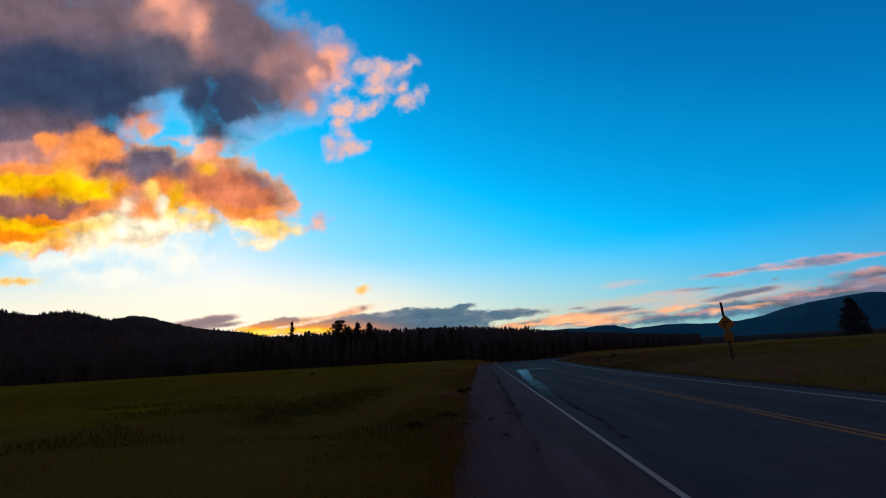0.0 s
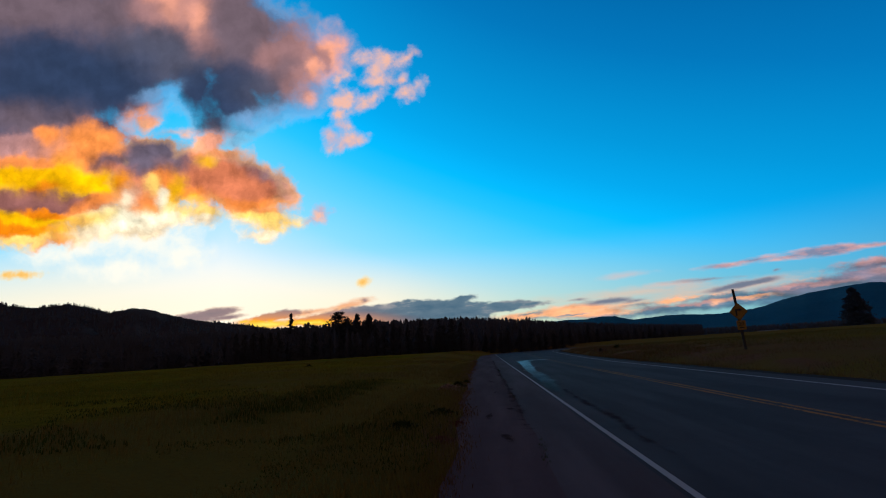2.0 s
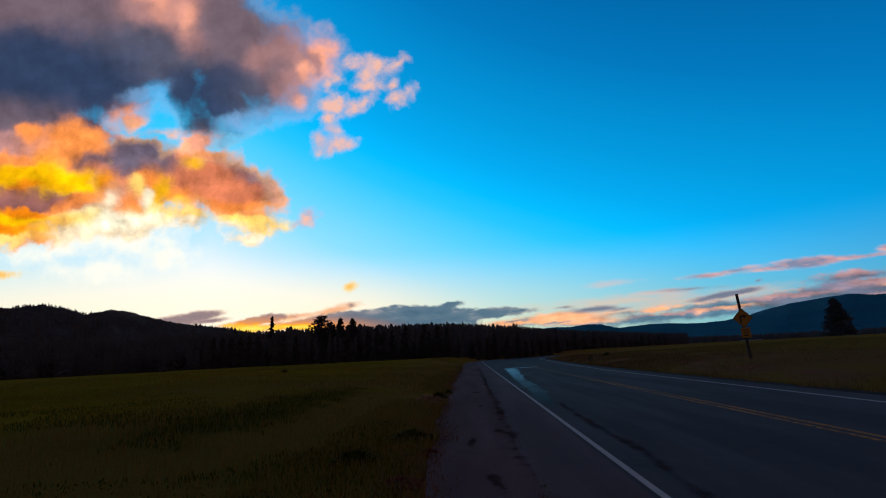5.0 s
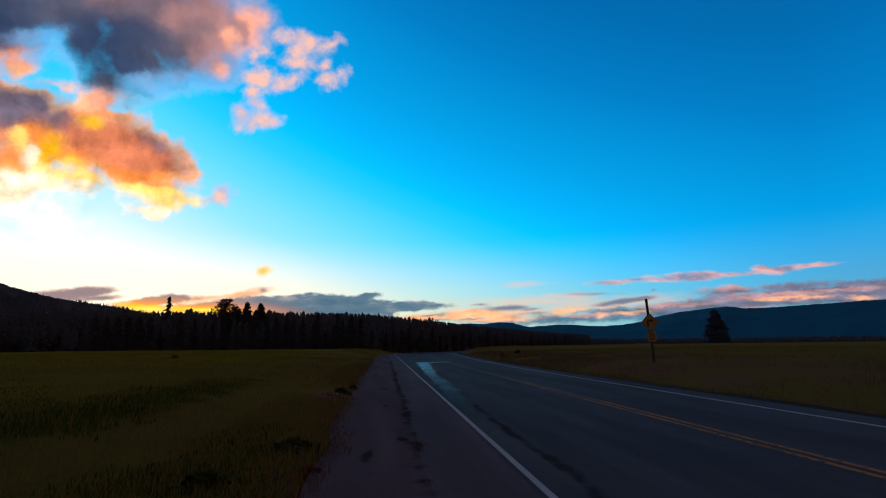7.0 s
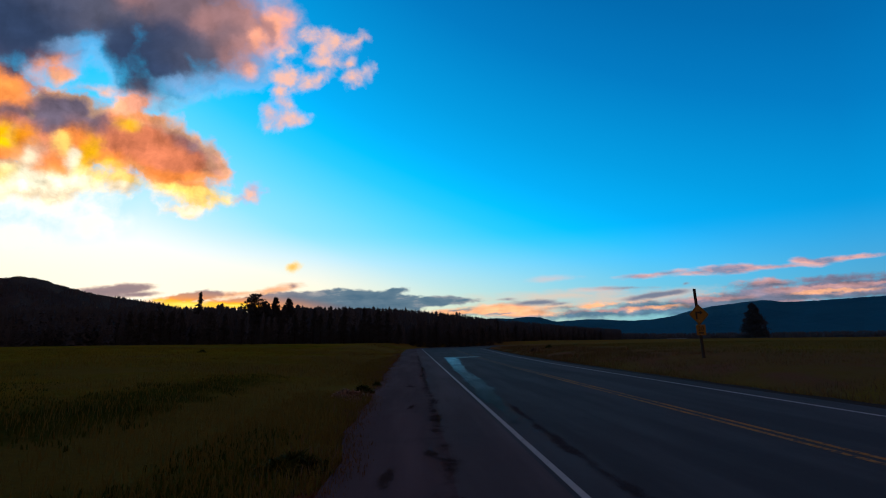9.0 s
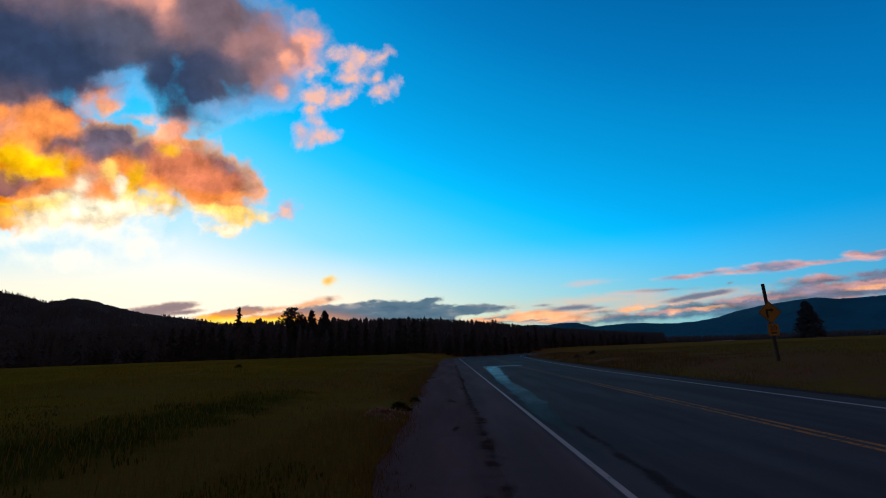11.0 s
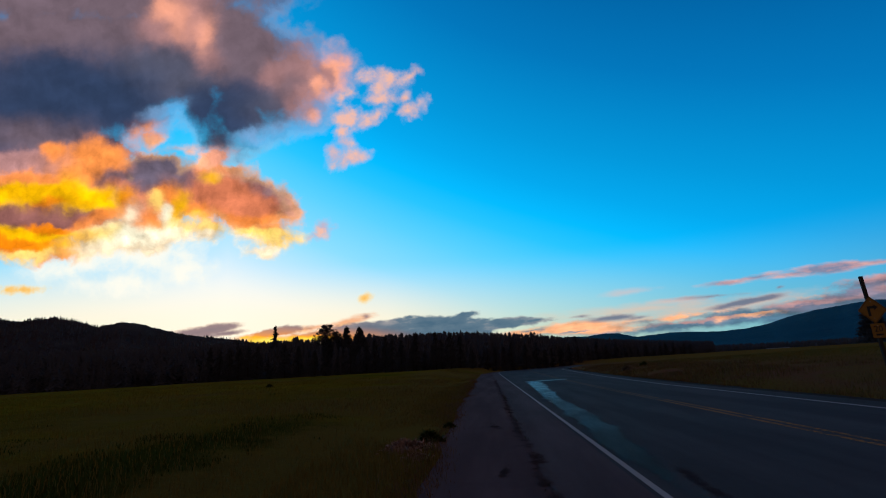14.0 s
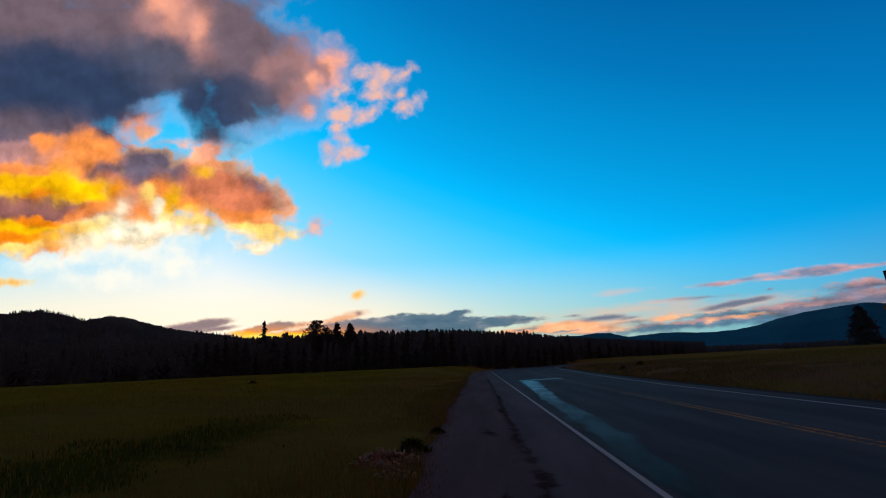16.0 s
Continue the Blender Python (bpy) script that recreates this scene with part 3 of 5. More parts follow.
def paint(name, colour, wear, far_wear=0.0):
    """Road paint, rubbed through to the asphalt in places, and more towards the bend."""
    m, n, bsdf = material(name)
    p = place_of(n)
    rub = n.noise(p, 9.0, 8.0, 0.7)
    wide = n.noise(p, 0.8, 3.0, 0.5)
    gone = n.step(n.math("ADD", rub, n.math("MULTIPLY", n.math("SUBTRACT", wide, 0.5), 0.5)), wear, wear + 0.14)
    worn_away = n.step(n.math("ADD", n.split(p)[1], n.math("MULTIPLY", n.math("SUBTRACT", wide, 0.5), 14.0)), 20.0, 34.0, 0.0, far_wear)
    gone = n.math("MAXIMUM", gone, worn_away)
    grimy = n.mix(n.math("MULTIPLY", n.noise(p, 3.0, 5.0), 0.55), rgb(*colour), rgb(*(c * 0.45 for c in colour)))
    finish(n, bsdf, n.mix(gone, grimy, rgb(0.036, 0.033, 0.036)), 0.85, spec=0.1, bump=rub, height=0.003)
    return m


WHITE_PAINT = paint("white_road_paint", (0.34, 0.32, 0.325), 0.60)
YELLOW_PAINT = paint("yellow_road_paint", (0.36, 0.15, 0.025), 0.47, 0.75)

# meadow soil and thatch seen between the blades
MEADOW, n, bsdf = material("meadow")
p = place_of(n)
patchy = n.noise(p, 0.06, 5.0, 0.55)
clumps = n.noise(p, 0.9, 6.0, 0.62)
thatch = n.noise(n.vec("MULTIPLY", p, (1, 1, 0.3)), 14.0, 6.0, 0.7)
colour = n.ramp(n.math("ADD", n.math("MULTIPLY", patchy, 0.6), n.math("MULTIPLY", clumps, 0.4)),
                [(0.33, rgb(0.055, 0.062, 0.004)), (0.45, rgb(0.125, 0.108, 0.006)), (0.56, rgb(0.185, 0.140, 0.011)), (0.68, rgb(0.230, 0.150, 0.026))])
colour = n.mix(n.step(thatch, 0.35, 0.7, 0.0, 0.6), colour, rgb(0.040, 0.032, 0.008))
drift = n.math("ADD", n.noise(p, 0.09, 4.0, 0.6), n.step(n.split(p)[0], -16.0, -2.0, 0.0, 0.22))
colour = n.mix(n.step(drift, 0.46, 0.68, 0.0, 0.75), colour, rgb(0.122, 0.086, 0.024))
# lush dark green in the ditch that runs beside the road
mx, my, _ = n.split(p)
wander = n.math("MULTIPLY", n.math("SUBTRACT", n.noise(p, 0.45, 4.0, 0.6), 0.5), 3.6)
ditch = n.math("ABSOLUTE", n.math("ADD", n.math("ADD", mx, 5.9), wander))
ditch = n.math("MULTIPLY", n.step(ditch, 1.7, 0.4), n.math("MULTIPLY", n.step(my, 10.0, 15.0), n.step(my, 27.0, 22.0)))
tuft = n.math("ADD", n.vec("LENGTH", n.vec("MULTIPLY", n.vec("SUBTRACT", p, (-2.1, 11.6, 0.0)), (1.0, 0.55, 0.0))), wander)
hollow = n.math("MAXIMUM", ditch, n.step(tuft, 1.5, 0.3, 0.0, 0.8))
colour = n.mix(n.math("MULTIPLY", hollow, 0.85), colour, rgb(0.028, 0.040, 0.005))
# the bank across the road has dried to russet
sere = n.math("MULTIPLY", n.step(n.split(p)[0], 9.0, 14.0), n.math("MULTIPLY", n.step(clumps, 0.30, 0.60, 0.45, 0.85), n.step(n.split(p)[0], 38.0, 18.0, 0.2, 1.0)))
colour = n.mix(sere, colour, rgb(0.122, 0.076, 0.038))
# bare reddish earth shows through on the near bank
bare = n.math("MULTIPLY", n.step(n.noise(n.vec("MULTIPLY", p, (1, 0.5, 1)), 0.32, 4.0, 0.55), 0.48, 0.62), n.math("MULTIPLY", n.step(mx, 10.2, 11.6), n.step(mx, 19.0, 13.5)))
colour = n.mix(n.math("MULTIPLY", bare, 0.8), colour, rgb(0.135, 0.066, 0.046))
finish(n, bsdf, colour, 1.0, spec=0.0, bump=n.math("ADD", thatch, n.math("MULTIPLY", clumps, 3.0)), height=0.08, strength=1.0)

GRAVEL, n, bsdf = material("roadside_gravel")
p = place_of(n)
stones = n.voronoi(p, 38.0)
tint = n.voronoi(p, 38.0, "Color")
finish(n, bsdf, n.mix(n.step(stones, 0.1, 0.6), n.mix(n.math("MULTIPLY", n.split(tint)[0], 0.7), rgb(0.13, 0.10, 0.09), rgb(0.22, 0.18, 0.165)), rgb(0.03, 0.022, 0.018)),
       0.95, spec=0.02, bump=stones, height=0.02, strength=1.0)


def leafy(name, dark, light, scale=3.0, rough=0.75, drift=None):
    m, n, bsdf = material(name)
    geo = n.node("ShaderNodeNewGeometry")
    each = geo.outputs["Random Per Island"]
    lump = n.step(n.noise(geo.outputs["Position"], scale, 4.0, 0.6), 0.32, 0.68)
    f = n.math("ADD", n.math("MULTIPLY", each, 0.25), n.math("MULTIPLY", lump, 0.75))
    colour = n.mix(f, rgb(*dark), rgb(*light))
    if drift:       # browner drifts, most of all near the road
        at = n.math("ADD", n.noise(geo.outputs["Position"], 0.09, 4.0, 0.6), n.step(n.split(geo.outputs["Position"])[0], -16.0, -2.0, 0.0, 0.22))
        colour = n.mix(n.step(at, 0.46, 0.68, 0.0, 0.8), colour, rgb(*drift))
    finish(n, bsdf, colour, rough, spec=0.03)
    return m


GRASS = leafy("meadow_grass", (0.108, 0.096, 0.007), (0.222, 0.164, 0.018), 0.6, drift=(0.135, 0.098, 0.028))
BROWN_GRASS = leafy("russet_grass", (0.100, 0.056, 0.024), (0.165, 0.094, 0.046), 0.8)
SERE_GRASS = leafy("sere_grass", (0.082, 0.068, 0.012), (0.170, 0.112, 0.036), 0.5)
GREEN_GRASS = leafy("dark_green_grass", (0.026, 0.040, 0.004), (0.062, 0.072, 0.007), 0.8)
DRY_GRASS = leafy("dry_grass", (0.095, 0.062, 0.035), (0.19, 0.125, 0.080), 2.0)
WEED = leafy("roadside_weed", (0.024, 0.032, 0.006), (0.050, 0.056, 0.012), 4.0)
STRAW = leafy("bleached_straw", (0.20, 0.12, 0.09), (0.32, 0.20, 0.155), 2.0)
RED_WEED = leafy("red_sorrel", (0.080, 0.026, 0.024), (0.130, 0.046, 0.040), 3.0)
NEEDLES = leafy("conifer_needles", (0.062, 0.061, 0.068), (0.068, 0.068, 0.076), 0.3)

BARK, n, bsdf = material("bark")
p = place_of(n)
ridges = n.noise(n.vec("MULTIPLY", p, (1, 1, 0.15)), 14.0, 6.0, 0.7)
finish(n, bsdf, n.mix(ridges, rgb(0.018, 0.014, 0.012), rgb(0.060, 0.045, 0.036)), 0.95, spec=0.1, bump=ridges, height=0.03, strength=1.0)


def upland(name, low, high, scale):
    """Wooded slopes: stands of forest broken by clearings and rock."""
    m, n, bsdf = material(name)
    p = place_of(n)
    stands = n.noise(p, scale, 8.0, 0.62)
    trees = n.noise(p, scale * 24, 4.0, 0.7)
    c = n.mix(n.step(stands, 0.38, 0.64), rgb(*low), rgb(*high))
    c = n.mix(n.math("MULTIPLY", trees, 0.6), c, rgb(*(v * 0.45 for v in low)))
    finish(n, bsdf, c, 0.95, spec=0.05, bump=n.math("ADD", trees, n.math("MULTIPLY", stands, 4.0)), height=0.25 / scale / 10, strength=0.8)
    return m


# far forest: the blue of aerial haze is put into the base colour
HAZE_BLUE_SLOPES = upland("haze_tinted_forest_slopes", (0.006, 0.086, 0.150), (0.009, 0.104, 0.172), 0.0016)
HILLSIDE = upland("dark_wooded_slopes", (0.034, 0.022, 0.020), (0.039, 0.025, 0.023), 0.012)

TIMBER, n, bsdf = material("weathered_post_wood")
p = place_of(n)
grain = n.noise(n.vec("MULTIPLY", p, (1, 1, 0.05)), 60.0, 6.0, 0.65)
finish(n, bsdf, n.mix(grain, rgb(0.030, 0.022, 0.020), rgb(0.075, 0.056, 0.046)), 0.9, spec=0.05, bump=grain, height=0.004)


def sheet(name, colour, rough=0.45):
    """Coated sheet metal with dust and faint scuffs."""
    m, n, bsdf = material(name)
    p = place_of(n)
    dust = n.noise(p, 6.0, 6.0, 0.65)
    scuff = n.noise(n.vec("MULTIPLY", p, (3, 1, 1)), 40.0, 4.0, 0.7)
    c = n.mix(n.step(dust, 0.45, 0.75, 0.0, 0.35), rgb(*colour), rgb(*(v * 0.55 for v in colour)))
    finish(n, bsdf, n.mix(n.step(scuff, 0.62, 0.8, 0.0, 0.3), c, rgb(*(v * 0.6 for v in colour))), n.step(dust, 0.3, 0.7, rough, rough + 0.2), spec=0.4, bump=dust, height=0.001)
    return m


SIGN_YELLOW = sheet("sign_yellow", (0.30, 0.135, 0.010))
SIGN_BLACK = sheet("sign_black", (0.012, 0.012, 0.013), 0.55)
ZINC = sheet("zinc_bolt", (0.35, 0.36, 0.37), 0.4)
BARN_WALL = sheet("pale_barn_wall", (0.17, 0.17, 0.18), 0.6)
BARN_ROOF = sheet("barn_roof", (0.15, 0.155, 0.16), 0.7)

# ---- mesh helpers ----


def mesh_of(name, verts, faces, mat, smooth=False):
    me = bpy.data.meshes.new(name)
    me.from_pydata([tuple(v) for v in verts], [], [tuple(f) for f in faces])
    me.materials.append(mat)
    if smooth:
        me.shade_smooth()
    me.update()
    return me


def part(name, bm, mat, parent=None, label=""):
    """Links a bmesh as one mesh object, under parent where there is one."""
    me = bpy.data.meshes.new(name)
    bm.to_mesh(me)
    bm.free()
    me.materials.append(mat)
    ob = new(name, me)
    if parent:
        ob.parent = parent
    return tagged(ob, label)


def box(bm, lo, hi, bevel=0.0):
    """A box between two corners, its edges rounded."""
    made = bmesh.ops.create_cube(bm, size=1)["verts"]
    c, s = [(a + b) / 2 for a, b in zip(lo, hi)], [b - a for a, b in zip(lo, hi)]
    for v in made:
        v.co = Vector([c[i] + v.co[i] * s[i] for i in range(3)])
    if bevel:
        edges = {e for v in made for e in v.link_edges}
        bmesh.ops.bevel(bm, geom=list(edges), offset=bevel, segments=2, affect="EDGES", profile=0.6)
    return bm


def fbm(x, y, scale, octaves=4, seed=0.0):
    return sum(noise.noise(Vector((x * scale * 2**k, y * scale * 2**k, seed + 7.3 * k))) / 2**k for k in range(octaves))


# ---- road line and lie of the land ----
# Cross-section, from the middle of the road: shoulder edge, joint, edge lines, centre, right edge
MID = 5.32
VERGE_L, JOINT, LINE_L, CENTRE, LINE_R, EDGE_R = -5.9, -4.58, -3.465, 0.33, 3.36, 4.25



def verge(y):
    """Ragged left edge of the shoulder: the grass creeps in and out along it."""
    return float(np.interp(y, [4, 10, 17, 28, 50], [-5.80, -5.86, -6.1, -6.3, -6.45])) + 0.16 * fbm(0.0, y, 0.5, 4, 8.0)


def joint(y):
    """The wandering joint between the shoulder and the lane."""
    return JOINT + 0.10 * fbm(3.0, y, 0.33, 3, 1.0)


def flare(y):
    """How far the right-hand side widens towards the bend."""
    return np.interp(y, [36, 54, 79, 112], [0.0, 0.8, 2.7, 5.2])


way_points, heading, spot = [], -0.0098, Vector((MID + 0.59, -60.0))
for k in range(400):
    way_points.append((spot.x, spot.y, heading))
    s = -60.0 + k
    bend = 0.0 if s < 94 else 1 / 70 if heading < radians(84) else 0.0
    heading += bend
    spot = spot + Vector((math.sin(heading), math.cos(heading)))
ROUTE = np.array(way_points)


def across(x, y):
    """Signed distance from the middle of the road (right is positive), for arrays."""
    x, y = np.atleast_1d(np.asarray(x, float)), np.atleast_1d(np.asarray(y, float))
    best, side = np.full(x.shape, 1e9), np.zeros(x.shape)
    for px, py, a in ROUTE:
        dx, dy = x - px, y - py
        d2 = dx * dx + dy * dy
        lateral = dx * math.cos(a) - dy * math.sin(a)
        near = d2 < best
        best = np.where(near, d2, best)
        side = np.where(near, np.where(lateral >= 0, 1, -1) * np.sqrt(d2), side)
    return side


def land(x, y, d):
    """Height of the ground for arrays of places and their distance from the road."""
    left, right_ = np.maximum(0, VERGE_L - d), np.maximum(0, d - EDGE_R - flare(y))
    away = np.clip((np.asarray(y, float) - 50) / 50, 0, 1) * np.clip(left / 6, 0, 1)
    rise = 1 - np.exp(-left / 24) * (1 - away * away * (3 - 2 * away))
    z = np.full(np.shape(d), -0.05)
    z = z + np.where(left > 0, 0.05 * (1 - np.exp(-left / 0.4)) - 0.12 * np.exp(-((left - 2.6) / 1.4) ** 2) + 1.18 * rise, 0)
    z = z + np.where(right_ > 0, -0.10 * np.exp(-((right_ - 1.0) / 0.6) ** 2) + 0.42 * (1 - np.exp(-np.maximum(0, right_ - 1.2) / 1.6)) + 1.1 * (1 - np.exp(-right_ / 60)), 0)
    return z


def ground_at(x, y):
    d = across([x], [y])
    return float(land(np.array([x]), np.array([y]), d)[0])


def strip(name, a, b, y0, y1, z, mat, step=1, ragged=0.0, thick=0.0, wide=False):
    """A ribbon of the road between two distances from its middle, from y0 to y1 along it."""
    rows = [r for i, r in enumerate(ROUTE) if y0 <= i - 60 <= y1][::step]
    verts, faces = [], []
    cols = 6 if wide else 2
    for i, (px, py, h_) in enumerate(rows):
        c, s = math.cos(h_), math.sin(h_)
        for j in range(cols):
            a_, b_ = a(py) if callable(a) else a, b(py) if callable(b) else b
            d = a_ + (b_ - a_) * j / (cols - 1)
            if ragged and j in (0, cols - 1):
                d += ragged * fbm(d * 3, py, 0.7, 3)
            verts.append((px + d * c, py - d * s, z))
    for i in range(len(rows) - 1):
        for j in range(cols - 1):
            k = i * cols + j
            faces.append((k, k + 1, k + cols + 1, k + cols))
    if thick:
        n0 = len(verts)
        verts += [(x, y, zz - thick) for x, y, zz in verts]
        for i in range(len(rows) - 1):
            k = i * cols
            faces.append((k + cols, k + cols + n0, k + n0, k))
            k += cols - 1
            faces.append((k, k + n0, k + cols + n0, k + cols))
    return new(name, mesh_of(name, verts, faces, mat))


# ground: one sheet from the camera's feet to the horizon
radii = [0.0] + [0.8 * 1.045**k for k in range(188)]
radii = [r for r in radii if r < 4500] + [4700.0]
turns = 300
gx, gy = [0.0], [6.0]
for r in radii[1:]:
    for k in range(turns):
        a = 2 * math.pi * k / turns
        gx.append(r * math.sin(a))
        gy.append(6.0 + r * math.cos(a))
gx, gy = np.array(gx), np.array(gy)
gd = across(gx, gy)
gz = land(gx, gy, gd)
bumps = np.array([0.05 * fbm(x, y, 0.35, 3) + 0.14 * fbm(x, y, 0.045, 2, 4.0) if r_ < 300 else 0.0 for x, y, r_ in zip(gx, gy, np.hypot(gx, gy - 6))])
gz += bumps * np.clip(np.maximum(VERGE_L - gd - 0.15, gd - EDGE_R - flare(gy) - 0.25) / 1.5, 0, 1)
faces = [(0, 1 + k, 1 + (k + 1) % turns) for k in range(turns)]
for i in range(len(radii) - 2):
    a0, b0 = 1 + i * turns, 1 + (i + 1) * turns
    faces += [(a0 + k, b0 + k, b0 + (k + 1) % turns, a0 + (k + 1) % turns) for k in range(turns)]
ground = new("ground", mesh_of("ground", np.stack([gx, gy, gz], 1), [f[::-1] for f in faces], MEADOW, True))
tagged(ground, "dim olive and brown meadow running out to the hills", "meadow", kind="structure")

# road surface and its paint
road = strip("road", LINE_L - 0.10, lambda y: EDGE_R + flare(y), -30, 330, 0.0, ASPHALT, thick=0.06, wide=True)
tagged(road, "dark worn two-lane asphalt road bending away to the right", "road", kind="structure")
road_edge = strip("road_edge", lambda y: joint(y), LINE_L - 0.10, -30, 330, 0.0, EDGE_ASPHALT, thick=0.06, wide=True)
tagged(road_edge, "purplish strip of older asphalt outside the white line", "road", kind="structure")
shoulder = strip("shoulder", verge, lambda y: joint(y) + 0.03, -30, 330, -0.002, SHOULDER, thick=0.05, ragged=0.05, wide=True)
tagged(shoulder, "purplish older asphalt shoulder with a crumbling grassy edge", "road shoulder", kind="structure")
gravel = strip("gravel_verge", lambda y: EDGE_R - 0.05 + flare(y), lambda y: EDGE_R + 0.55 + flare(y), -30, 150, -0.012, GRAVEL, ragged=0.25, thick=0.03, wide=True)
tagged(gravel, "narrow brown gravel verge beside the asphalt", "verge", kind="structure")
edge_line = strip("edge_line", LINE_L - 0.042, LINE_L + 0.042, -30, 330, 0.004, WHITE_PAINT)
tagged(edge_line, "worn white edge line painted on the asphalt", "road marking", kind="structure")
edge_far = strip("edge_line", lambda y: LINE_R - 0.06 + flare(y), lambda y: LINE_R + 0.06 + flare(y), -30, 330, 0.004, WHITE_PAINT)
tagged(edge_far, "worn white edge line beside the gravel verge", "road marking", kind="structure")
for side in (-0.11, 0.11):
    y_line = strip("centre_line", lambda y, k=side: CENTRE + k - 0.05 + 0.4 * flare(y), lambda y, k=side: CENTRE + k + 0.05 + 0.4 * flare(y), -30, 330, 0.004, YELLOW_PAINT)
    tagged(y_line, "faded yellow line of the double centre marking", "road marking", kind="structure")


def film_mesh(name, rows, mat, rims):
    """A thin film from rows of points across it; 'film' is its depth, nought at the rim."""
    m = len(rows[0])
    faces = [(i * m + k, i * m + k + 1, (i + 1) * m + k + 1, (i + 1) * m + k) for i in range(len(rows) - 1) for k in range(m - 1)]
    me = mesh_of(name, [p for row in rows for p in row], faces, mat, True)
    me.attributes.new("film", "FLOAT", "POINT").data.foreach_set("value", [v for row in rims for v in row])
    return new(name, me)


def road_x(y):
    return float(np.interp(y, ROUTE[:180, 1], ROUTE[:180, 0]))


PROFILE = (0.0, 0.3, 0.75, 1.0, 0.75, 0.3, 0.0)


def pool(name, near, far, inner, outer, mat, label, category, seed, depth=1.0, z=0.003):
    """A film lying along the road: inner and outer rim from its middle, between two distances."""
    rows, rims = [], []
    for i, y in enumerate(np.arange(near, far, 0.12)):
        f = (y - near) / (far - near)
        ends = min(1.0, 5 * f, 14 * (1 - f))
        a = inner(y) if callable(inner) else np.interp(f, np.linspace(0, 1, len(inner)), inner)
        b = outer(y) if callable(outer) else np.interp(f, np.linspace(0, 1, len(outer)), outer)
        a, b = a + 0.08 * fbm(y, seed, 0.5, 3), b + 0.12 * fbm(y, seed + 4, 0.5, 3)
        rows.append([(road_x(y) + a + (b - a) * k / 6, y, z) for k in range(7)])
        rims.append([q * ends * depth for q in PROFILE])
    return tagged(film_mesh(name, rows, mat, rims), label, category, kind="structure")


L0 = LINE_L + 0.07
pool("damp_patch", 14.0, 49.3, lambda y: L0 + np.interp(y, [12, 18, 22, 31, 36, 43, 49], [-0.12, -0.12, 0.02, 0.24, 0.42, 0.62, 0.80]),
     lambda y: L0 + np.interp(y, [12, 15.5, 18.6, 21, 25, 31, 34, 43.5, 49], [0.40, 0.50, 0.60, 0.80, 1.00, 1.12, 1.36, 2.00, 2.3]), WET, "wet sheen of water run-off beside the white line", "puddle", 1.0, 1.25)
rows, rims = [], []
for k in range(33):
    x = road_x(49.0) + L0 + 0.9 + 3.5 * k / 32
    y = 48.9 + 1.2 * k / 32
    rows.append([(x, y + 0.75 * q, 0.0045) for q in (-1, -0.5, 0, 0.5, 1)])
    rims.append([q * min(1.0, 0.3 * k, 0.25 * (32 - k)) * 2.0 for q in (0, 0.8, 1, 0.8, 0)])
tagged(film_mesh("cross_seam", rows, WET, rims), "thin wet seam across the lane", "road seam", kind="structure")
# tar and dirt in the wandering joint, and stains on the old shoulder
pool("joint_crack", 2.0, 60.0, lambda y: joint(y) - 0.27, lambda y: joint(y) + 0.22, TAR, "broken crack filled with dirt and tar along the joint", "crack", 6.0, 0.40, 0.004)
# the crumbled rim of an old patch in the lane, right of the run-off
pool("patch_seam", 7.0, 18.0, [L0 + 0.16, L0 + 0.18, L0 + 0.24, L0 + 0.34], [L0 + 0.56, L0 + 0.60, L0 + 0.62, L0 + 0.68], SEAM, "dark crumbled seam of an old patch in the lane", "crack", 8.0, 0.42, 0.004)
for x, y, rx, ry, turn in ((-0.02, 22.7, 0.22, 1.3, 8), (0.10, 17.9, 0.16, 0.9, -6), (0.50, 16.0, 0.22, 0.8, 4), (0.42, 13.2, 0.18, 0.7, 12), (-0.1, 12.2, 0.15, 0.9, -5), (0.35, 27.0, 0.2, 1.6, 4),
                           (0.2, 9.6, 0.16, 0.6, 10)):
    rows, rims = [], []
    for i in range(9):
        v = -1 + i / 4
        rows.append([])
        rims.append([])
        for k in range(9):
            u = -1 + k / 4
            c, s = math.cos(radians(turn)), math.sin(radians(turn))
            rows[-1].append((x + u * rx * c - v * ry * s, y + u * rx * s + v * ry * c, 0.001))
            rims[-1].append(max(0.0, 1 - math.hypot(u, v)) * 0.65 - 0.05)
    tagged(film_mesh("tar_stain", rows, TAR, rims), "dark tar stain soaked into the old shoulder", "stain", kind="structure")

# ---- hills, mountains ----


